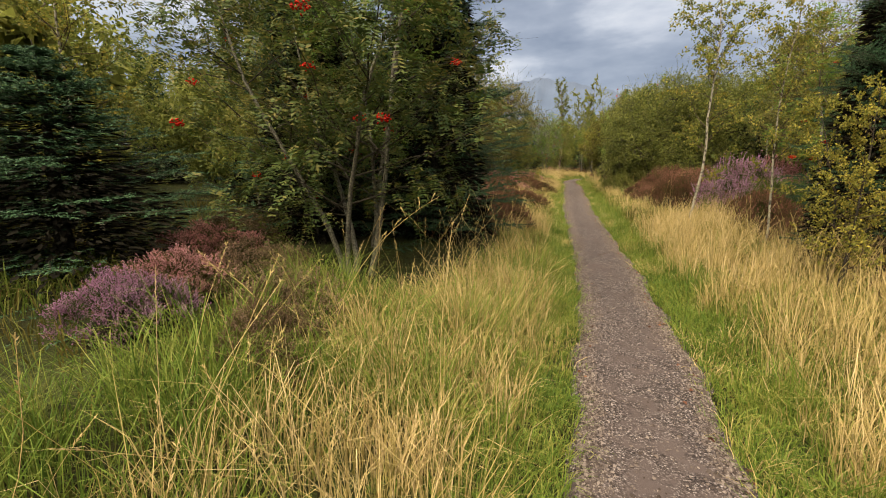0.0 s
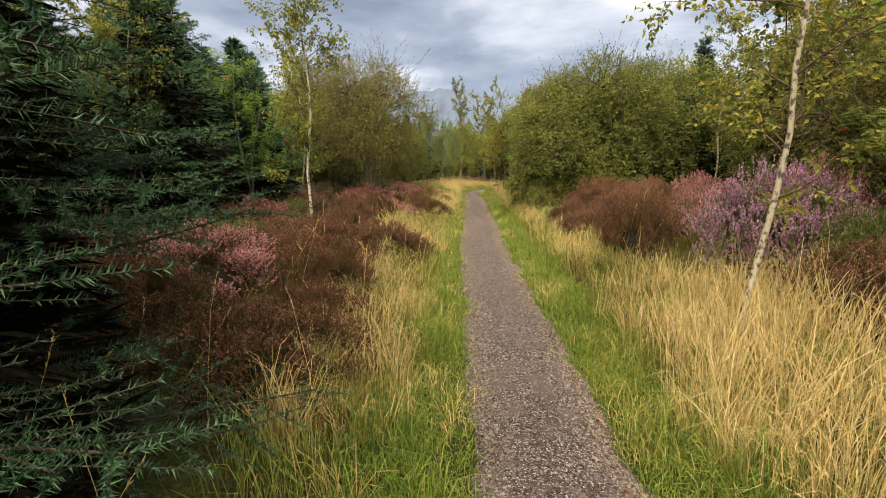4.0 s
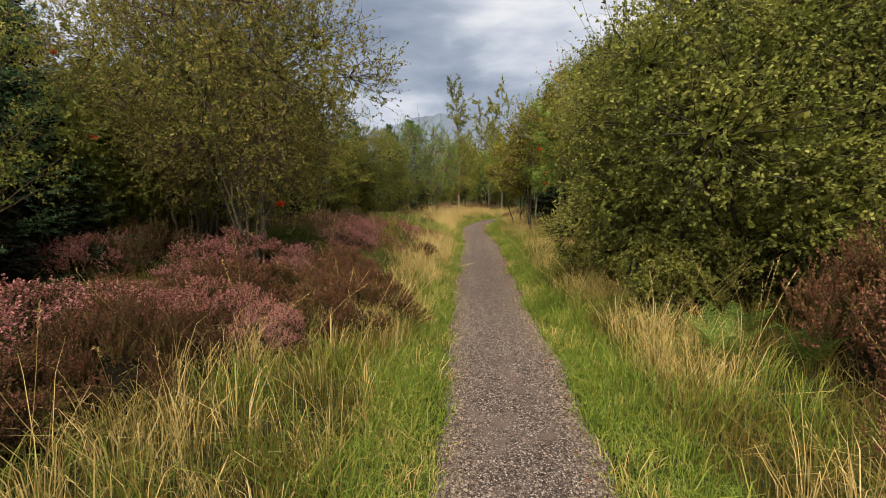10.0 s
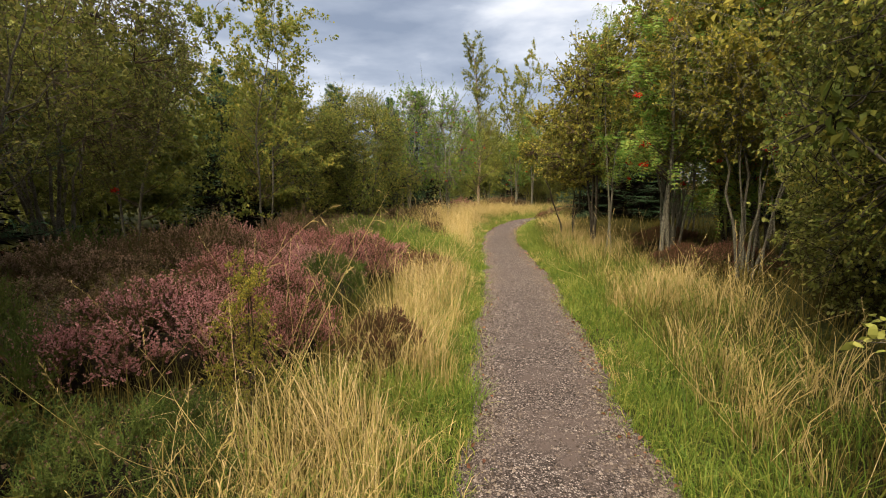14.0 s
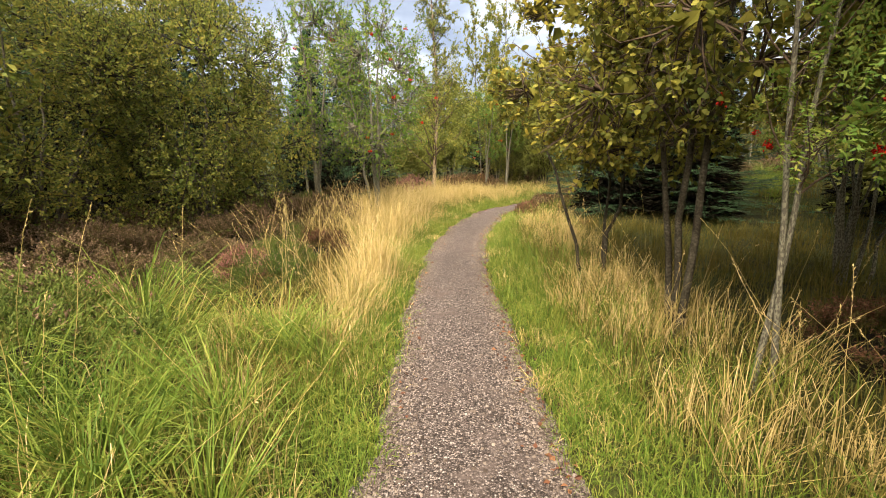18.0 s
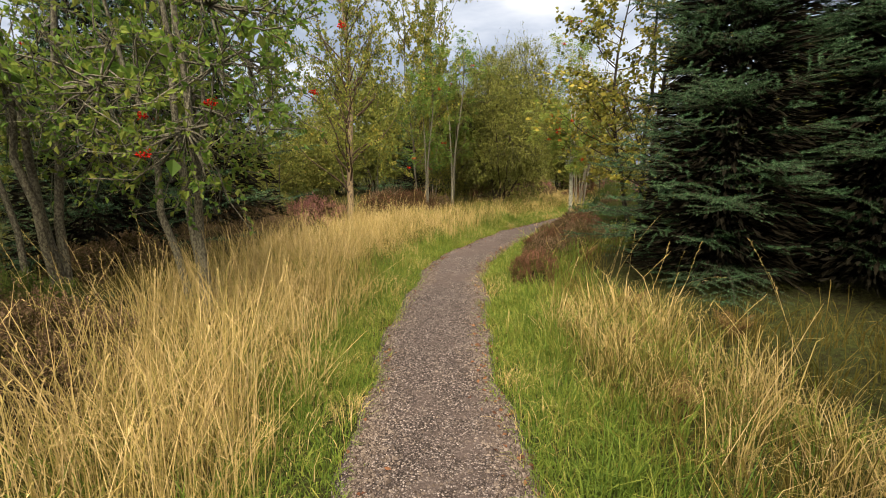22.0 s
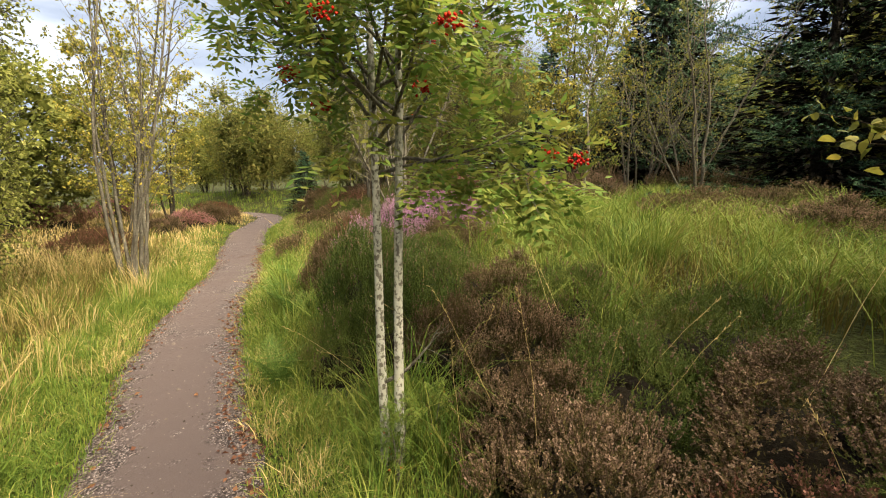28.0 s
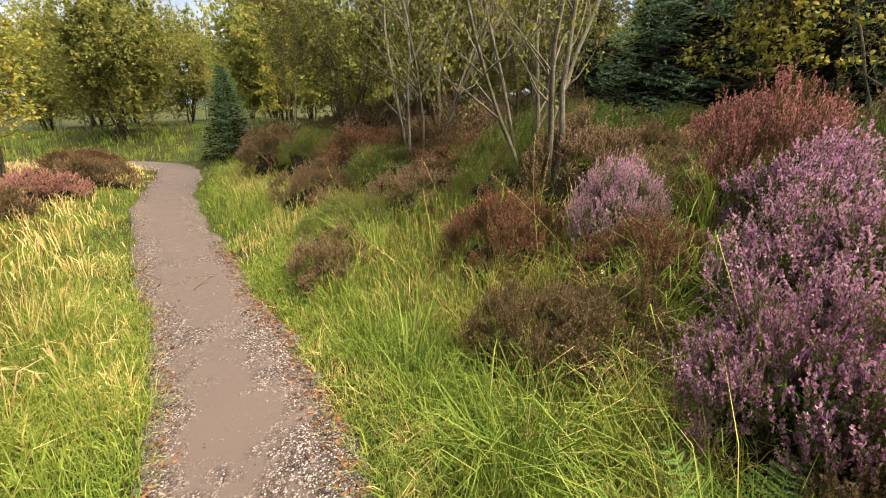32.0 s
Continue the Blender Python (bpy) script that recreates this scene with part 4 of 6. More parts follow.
kind_of("rowan_thicket", "rowan with yellow-green leaves on many thin pale stems", "rowan tree",
        lambda: bush("rowan_tree", 18, 4.8, 1.35, 1.1, 24, 17000, 0.06, M_RBARK, M_YELLOW, M_RBARK, 9, 0.026, rounded=False, leaders=0.12, inner=1000, berries=8, twig=1.5))
kind_of("willow", "dense rounded sallow bush with grey-green leaves", "willow bush",
        lambda: bush("willow_bush", 31, 4.1, 2.05, 0.0, 34, 84000, 0.041, M_BARK, M_WILLOW, M_BARK, 10, 0.04, leaders=0.12, inner=7000, twig=1.2))
kind_of("willow_low", "low spreading sallow bush with grey-green leaves", "willow bush",
        lambda: bush("willow_bush", 38, 1.5, 0.95, 0.0, 14, 13000, 0.04, M_BARK, M_WILLOW, M_BARK, 6, 0.02, inner=900))
kind_of("willow_b", "tall sallow thicket with yellow-green leaves", "willow bush",
        lambda: bush("willow_bush", 32, 4.2, 1.7, 0.15, 30, 52000, 0.04, M_PALE, M_BIRCHL, M_BARK, 8, 0.035, rounded=False, leaders=0.12, inner=2200, twig=1.0))
kind_of("brown_bush", "bushy rowan with browning leaves on many pale stems", "tree",
        lambda: bush("broadleaf_tree", 33, 4.3, 1.7, 0.9, 30, 34000, 0.043, M_PALE, M_BROWNL, M_TWIG, 12, 0.026, rounded=False, leaders=0.15, inner=700, berries=5, twig=1.7))
kind_of("bare", "many-stemmed pale tree, nearly leafless", "tree",
        lambda: broadleaf("multi_stem_tree", 41, 4.2, 6, 0.042, 0.16, 0.42, 16, 0.22, 1.0, 0.7, 8, 2800, 0.05, M_PALE, M_BROWNL, M_PALE, (0.9, 1.0, 0.5), 0.03, stem_bend=0.13))
kind_of("bare_clump", "clump of pale upright stems with few leaves", "tree",
        lambda: broadleaf("multi_stem_tree", 43, 5.0, 9, 0.034, 0.14, 0.15, 14, 0.3, 0.8, 0.9, 7, 2600, 0.05, M_PALE, M_YELLOW, M_PALE, (0.9, 1.0, 0.5), 0.05, stem_bend=0.06))
kind_of("far_birch", "birch at the wood's edge with thin crown", "birch tree",
        lambda: broadleaf("birch_tree", 24, 6.0, 2, 0.036, 0.1, 0.12, 34, 0.12, 1.7, 0.5, 7, 12500, 0.075, M_PALE, M_BIRCHL, M_TWIG, (1.0, 0.95, 0.45), -0.05, fine=False))
kind_of("far_bush", "leafy scrub at the wood's edge", "bush",
        lambda: bush("scrub_bush", 34, 3.8, 1.8, 0.05, 26, 15000, 0.075, M_BARK, M_WILLOW, M_TWIG, 6, 0.03, rounded=False, per=9, leaders=0.15, inner=2600, fine=False, twig=1.5))
kind_of("far_brown", "browning scrub at the wood's edge", "bush",
        lambda: bush("scrub_bush", 35, 4.0, 1.55, 0.4, 24, 13000, 0.072, M_BARK, M_BROWNL, M_TWIG, 6, 0.03, rounded=False, per=9, leaders=0.15, inner=1800, fine=False, twig=1.6))
kind_of("spruce_near", "dense dark spruce with blue-green shoots", "spruce tree",
        lambda: conifer("spruce_tree", 51, 7.0, 1.35, M_NEEDLE, 0.1, 0.17, 8, 95, 0.026, 0.0048, 0.10, 17, 0.5))
kind_of("spruce", "dark green spruce among the birches", "spruce tree",
        lambda: conifer("spruce_tree", 52, 5.2, 2.2, M_NEEDLE, 0.1, 0.25, 7, 30, 0.05, 0.010, 0.16, 13, 0.5, 1.0, False))
kind_of("pine", "young pine with upright blue-green candles", "pine tree",
        lambda: conifer("pine_tree", 53, 5.6, 1.4, M_PINEN, 0.5, 0.34, 7, 26, 0.075, 0.008, 0.6, 10, 0.45, 0.7))

for key, x, y, h, turn, wide in [
        # the first stretch
        ("rowan_dull", -2.3, -4.25, 4.2, 20, 1.05), ("spruce_near", -2.05, -1.9, 7.0, 0, 1.0), ("spruce_near", -3.6, -2.6, 5.6, 140, 1.1), ("rowan_thin", -2.5, -3.2, 3.6, 130, 1.2),
        ("spruce", -5.0, -5.0, 2.1, 40, 2.4), ("spruce", -6.5, -6.0, 2.4, 140, 2.4), ("birch_sparse", -6.6, -3.2, 4.6, 80, 1.2), ("far_birch", -8.4, -5.2, 4.6, 0, 1.0),
        ("far_brown", -4.2, -1.6, 3.6, 50, 1.0), ("far_birch", -5.8, -0.4, 5.0, 200, 1.0), ("spruce_near", 2.85, -3.1, 5.4, 90, 0.8), ("birch_yellow", 2.15, -3.95, 1.9, 250, 0.9),
        ("birch_sparse", 2.15, -0.05, 4.5, 160, 1.0), ("birch_sparse", 2.85, -1.2, 3.7, 30, 0.8), ("rowan_thin", 4.3, 0.5, 3.8, 70, 1.3), ("brown_bush", 5.6, 1.8, 4.0, 10, 1.1),
        # the straight between the heather banks
        ("birch_sparse", -2.05, 3.95, 4.6, -60, 1.05), ("birch_sparse", -4.9, 4.4, 4.0, 90, 1.0), ("rowan_thin", -3.9, 6.2, 3.4, 10, 1.2), ("far_birch", -6.3, 5.0, 4.6, 30, 1.1),
        ("spruce", -7.0, 7.0, 4.8, 10, 1.0), ("spruce", -5.6, 3.2, 4.4, 70, 1.1), ("spruce", -7.6, 4.2, 5.2, 130, 1.1), ("far_bush", -6.0, 1.2, 3.8, 20, 1.0), ("spruce", -8.2, 9.6, 5.4, 30, 1.1), ("far_bush", -4.6, 12.2, 3.6, 200, 0.9), ("birch_yellow", -0.3, 12.0, 0.95, 60, 0.7), ("spruce", -4.9, 9.0, 4.2, 60, 1.0), ("spruce", -6.6, 12.3, 5.2, 100, 0.9), ("pine", -8.8, 12.8, 6.0, 0, 1.0), ("brown_bush", -1.95, 10.4, 4.1, 40, 1.0),
        ("brown_bush", -3.3, 11.6, 4.3, 170, 1.0), ("birch", -3.6, 8.4, 4.6, 230, 0.8), ("bare", -2.75, 12.6, 3.6, 20, 0.8),
        ("birch_sparse", 6.8, 8.0, 4.6, 100, 1.1), ("far_brown", 7.0, 5.4, 4.8, 20, 1.0), ("pine", 9.4, 13.4, 5.8, 50, 1.1), ("far_bush", 7.6, 11.4, 4.6, 80, 1.0), ("far_birch", 8.6, 8.6, 5.0, 0, 1.0),
        ("willow", 4.0, 9.5, 4.0, 0, 1.0), ("willow", 5.9, 10.6, 4.3, 110, 1.0), ("willow_b", 3.75, 12.0, 4.0, 70, 0.8), ("willow_low", 3.0, 10.7, 1.5, 70, 1.0), ("willow_low", 2.9, 9.0, 1.1, 250, 0.9), ("willow", 4.9, 13.0, 4.2, 220, 0.9),
        # dark spruces behind them
        ("spruce", -4.5, 7.3, 4.0, 140, 1.3), ("spruce", -4.8, 4.7, 4.4, 240, 1.2), ("spruce", -5.2, 5.9, 4.6, 40, 1.2), ("spruce", -6.5, 2.0, 5.0, 190, 1.2), ("spruce", -6.2, 9.3, 4.4, 80, 1.2), ("spruce", -5.4, 10.8, 4.2, 300, 1.1), ("spruce", -7.6, 11.0, 5.0, 10, 1.2), ("spruce", -5.0, 14.0, 4.4, 120, 1.1), ("spruce", -8.8, 6.4, 5.6, 220, 1.3), ("spruce", 7.4, 9.8, 4.2, 20, 1.2), ("spruce", 6.6, 14.6, 4.6, 220, 1.2), ("spruce", -3.2, 24.6, 4.6, 90, 1.2), ("spruce", -4.6, 23.4, 4.8, 10, 1.2),
        # rowans and alders before the bend
        ("rowan_thicket", 4.35, 15.4, 4.6, 60, 0.85), ("rowan_thicket", 4.2, 17.0, 4.8, 200, 0.9), ("rowan_thin", 3.75, 16.2, 4.6, 200, 1.0), ("rowan", 5.3, 16.4, 5.0, 300, 0.9), ("rowan_thin", 4.9, 14.9, 4.6, 30, 1.2), ("birch_yellow", 5.6, 17.8, 5.0, 60, 1.0),
        ("yellow_tree", 3.4, 18.5, 4.3, 200, 1.0), ("yellow_thin", 3.25, 19.95, 3.5, 10, 1.0), ("rowan_thicket", 5.5, 19.3, 4.6, 120, 0.9), ("rowan_thin", 3.4, 17.6, 4.2, 310, 0.6),
        ("far_birch", -3.3, 19.2, 5.6, 60, 0.9), ("far_birch", -4.8, 17.2, 5.8, 160, 0.9), ("brown_bush", -4.3, 15.2, 4.4, 100, 1.0), ("willow_b", -1.9, 22.1, 4.0, 20, 0.95), ("willow_b", -3.4, 21.0, 3.8, 120, 1.0),
        ("spruce", -5.3, 21.4, 4.4, 20, 1.0), ("spruce", -2.2, 30.0, 5.2, 10, 0.8), ("rowan_leafy", 0.45, 24.4, 4.3, 140, 0.9), ("rowan_leafy", -0.9, 25.0, 4.5, 250, 1.0), ("spruce", -1.6, 27.2, 4.2, 200, 0.9),
        ("birch_old", 1.65, 29.4, 7.4, 30, 0.85), ("spruce_near", 5.35, 24.4, 5.8, 200, 1.15), ("spruce_near", 6.5, 23.8, 5.8, 20, 1.3), ("far_birch", 0.0, 31.2, 4.4, 20, 0.8), ("spruce", -1.0, 29.6, 5.4, 70, 1.1), ("far_birch", 3.9, 34.4, 8.4, 0, 0.7), ("rowan_thin", 4.6, 33.4, 4.8, 70, 1.1), ("willow_b", 5.0, 35.4, 4.2, 10, 0.8), ("far_birch", 5.0, 38.0, 6.4, 90, 0.9),
        # round the bend
        ("rowan_thin", 3.6, 32.0, 3.8, 60, 1.0), ("willow", 6.5, 34.4, 4.8, 40, 0.75), ("bare_clump", 8.95, 33.75, 5.0, 0, 0.9), ("rowan_twin", 6.18, 29.06, 4.0, 90, 0.95), ("birch_yellow", 5.7, 26.2, 4.4, 30, 1.15),
        ("birch_sparse", 10.7, 28.0, 3.0, 40, 1.0), ("bare", 11.6, 26.4, 3.2, 0, 0.8), ("bare", 12.6, 27.0, 3.4, 100, 0.8), ("spruce", 12.2, 24.6, 5.0, 60, 1.2), ("spruce", 14.4, 26.4, 5.4, 160, 1.2), ("spruce", 10.4, 23.0, 5.0, 250, 1.2),
        ("bare", 11.65, 30.9, 3.9, 20, 0.75), ("bare", 13.2, 32.0, 3.6, 120, 0.8), ("spruce", 18.7, 37.0, 2.2, 0, 1.2), ("birch_yellow", 11.8, 37.2, 4.4, 200, 0.9), ("birch_sparse", 13.4, 38.4, 4.2, 60, 1.0),
        ("birch_yellow", 15.4, 39.6, 4.6, 20, 1.0), ("brown_bush", 14.6, 30.4, 4.2, 60, 1.0), ("willow_b", 15.5, 31.8, 3.8, 20, 1.0), ("brown_bush", 16.6, 33.6, 3.8, 200, 1.0), ("birch_yellow", 13.2, 28.0, 4.4, 0, 1.0)]:
    plant(key, x, y, h, turn, 0, "", wide)
for x, y, h in ((-1.5, 12.4, 0.6), (-1.75, 12.2, 0.5), (-1.35, 12.75, 0.55)):
    plant("bare", x, y, h, 70 * x, 0, "pale leafless dead twigs standing in the heather", 1.3)

for x, y, h in ((6.05, 29.0, 0.5), (6.28, 28.9, 0.42)):
    plant("rowan_thin", x, y, h, 200 * y, 0, "leafy rowan shoots at the foot of a rowan", 1.1)

# the wood that closes the view on all sides
rng = np.random.default_rng(77)
taken = [(o.location.x, o.location.y) for o in scene.objects if o.parent is None and "height" in o]
count = 0
for _ in range(4000):
    s, d = rng.uniform(-2, WAY_S[-1] + 2), rng.choice([-1, 1]) * rng.uniform(5.5, 19)
    x, y = on_way(s, d)
    ss, dd = beside([(x, y)])
    if abs(dd[0]) < 5.2 or (abs(dd[0]) < 7.5 and ss[0] > 38 and dd[0] > 0) or min((x - a) ** 2 + (y - b) ** 2 for a, b in taken) < 2.0**2:
        continue
    key = rng.choice(["far_birch", "far_bush", "far_brown", "spruce", "far_bush", "far_birch"])
    if key == "spruce" and x > 11 and y > 34:
        key = "far_birch"
    gap = y > 18 and -0.17 * (y + 2) < x < 0.05 * y + 0.6
    plant(key, x, y, (rng.uniform(2.6, 3.3) if gap else rng.uniform(3.6, 5.6) * (1.12 if key == "spruce" else 1)), rng.uniform(0, 360), 0, "", rng.uniform(0.9, 1.2))
    taken.append((x, y))
    count += 1
    if count >= 120:
        break
for row, (d, gap) in enumerate(((-12.5, 2.3), (-18, 2.6), (-24, 3.4), (11.5, 2.3), (16, 2.6), (23, 3.4))):
    for s in np.arange(-3, WAY_S[-1] + 4, gap):
        x, y = on_way(s + rng.normal(0, 0.5), d + rng.normal(0, 1.0))
        ss, dd = beside([(x, y)])
        low = y > 18 and -0.17 * (y + 2) < x < 0.05 * y + 0.6
        if abs(dd[0]) < min(abs(d), 9) or min((x - a) ** 2 + (y - b) ** 2 for a, b in taken) < 1.5**2:
            continue
        key = rng.choice(["far_bush", "far_bush", "spruce", "far_brown", "far_birch"])
        if key == "spruce" and x > 11 and y > 34:
            key = "far_birch"
        plant(key, x, y, rng.uniform(2.6, 3.3) if low else rng.uniform(4.0, 6.0), rng.uniform(0, 360), 0, "", rng.uniform(1.0, 1.35))
        taken.append((x, y))
for x, y in [(-3, -15), (2, -16), (5, -14), (-6, -14), (0, -19), (22, 43), (26, 36), (30, 43), (34, 36), (36, 41), (24, 46), (29, 38), (31, 35.5), (27, 42.5), (33, 44), (37, 38), (38, 43), (21.5, 41.5), (21, 36.2), (24, 37.5)]:
    plant(rng.choice(["far_birch", "far_bush", "far_brown"]), x, y, rng.uniform(4, 5.5), rng.uniform(0, 360))


# ---- heather ----
def heather(name, seed, spread, h, tufts, per, twig_mat, bell_mat, bells=0.75, leaf=0.016):
    """A mound of heather: a core painted near-black as shade, and many tufts of upright sprigs with scale leaves,
    topped by spikes of bells.
    """
    rng = np.random.default_rng(seed)
    root = new(name)
    nu, nv = 18, 7
    a = np.linspace(0, 2 * np.pi, nu, endpoint=False)
    e = np.linspace(0, np.pi / 2, nv)
    A, E_ = np.meshgrid(a, e)

    def top(ax, ex):
        w = 1 + 0.16 * np.sin(2 * ax + seed) + 0.13 * np.sin(3 * ax + 2 * seed) + 0.07 * np.sin(5 * ax + 4 * ex)
        return np.stack([np.cos(ax) * np.cos(ex) * spread * w, np.sin(ax) * np.cos(ex) * spread * w, np.sin(ex) ** 0.8 * h * (1 + 0.12 * np.sin(3 * ax + ex * 5 + seed))], -1)
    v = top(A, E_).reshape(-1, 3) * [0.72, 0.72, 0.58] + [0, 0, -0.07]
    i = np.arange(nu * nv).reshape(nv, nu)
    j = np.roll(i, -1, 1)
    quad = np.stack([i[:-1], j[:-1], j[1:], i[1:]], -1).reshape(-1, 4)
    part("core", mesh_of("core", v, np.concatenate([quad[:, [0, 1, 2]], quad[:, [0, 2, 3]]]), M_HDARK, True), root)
    k = np.arange(tufts)
    tx, te = k * 2.4 + rng.normal(0, 0.3, tufts), np.arcsin(((k + 0.5) / tufts) ** 0.9)
    cen = top(tx, te) * rng.uniform(0.72, 0.92, (tufts, 1))
    nor = unit(cen / [spread, spread, h] / [spread, spread, h])
    size = spread * rng.uniform(0.20, 0.36, tufts)
    t = np.repeat(k, per)
    n = len(t)
    off = unit(rng.normal(size=(n, 3)) + nor[t] * 0.9 + [0, 0, 0.6])
    p = cen[t] + off * (size[t] * rng.uniform(0.1, 0.75, n))[:, None]
    way = unit(off * 0.55 + [0, 0, 0.85] + rng.normal(0, 0.2, (n, 3)))
    L = rng.uniform(0.55, 1.15, n) * size[t] * 0.85
    line = crooked(rng, p, way, L, 3, 0.12, 0.03)
    q = np.repeat(np.arange(n), 12)
    at, d = pick(line[q], rng.uniform(0.0, 0.95, len(q)))
    v, f = kites(rng, at, d + rng.normal(0, 0.36, (len(q), 3)), rng.uniform(0.8, 1.5, len(q)) * leaf * 1.15, leaf * 0.42)
    part("foliage", mesh_of("foliage", v, f, twig_mat), root)
    share = (bells * rng.uniform(0.45, 1.15, tufts))[t]
    q = np.repeat(np.nonzero(rng.random(n) < share)[0], 12)
    at, d = pick(line[q], rng.uniform(0.42, 1.0, len(q)))
    v, f = kites(rng, at, unit(np.cross(d, rng.normal(size=(len(q), 3)))) + d * 1.2, rng.uniform(0.8, 1.3, len(q)) * leaf * 1.05, leaf * 0.85, 0.4)
    tagged(part("bloom", mesh_of("bloom", v, f, bell_mat), root), kind="stuff")
    root["height"] = h
    return root


for tone, (twig, bell, share, words) in {
        "rust": (M_HEATH, M_RUST, 0.8, "heather mound with faded rust-brown bells"), "pink": (M_HEATH, M_PINK, 0.85, "heather mound in pink flower"),
        "purple": (M_HGREEN, M_PURP, 0.9, "heather bush in purple flower"), "grey": (M_HEATH, M_GREY, 0.8, "withered grey-brown heather mound"),
        "green": (M_HGREEN, M_GREY, 0.07, "green heather mound with few bells")}.items():
    kind_of("heather_" + tone, words, "heather", lambda twig=twig, bell=bell, share=share, tone=tone: heather("heather", len(tone) + ord(tone[0]), 0.55, 0.5, 54, 52, twig, bell, share, 0.0135))
    kind_of("low_heather_" + tone, words, "heather", lambda twig=twig, bell=bell, share=share, tone=tone: heather("heather", len(tone) + 3 * ord(tone[0]), 0.75, 0.5, 36, 30, twig, bell, share, 0.021))

rng = np.random.default_rng(9)
mounds = []


def mound(tone, x, y, r, h, near=True):
    key = ("heather_" if near else "low_heather_") + tone
    ob = plant(key, x, y, h, rng.uniform(0, 360))
    k = r / (0.55 if near else 0.75)
    ob.matrix_basis = ob.matrix_basis @ Matrix.Diagonal((k / ob.scale.x, k / ob.scale.y, 1, 1))
    mounds.append((x, y, r))


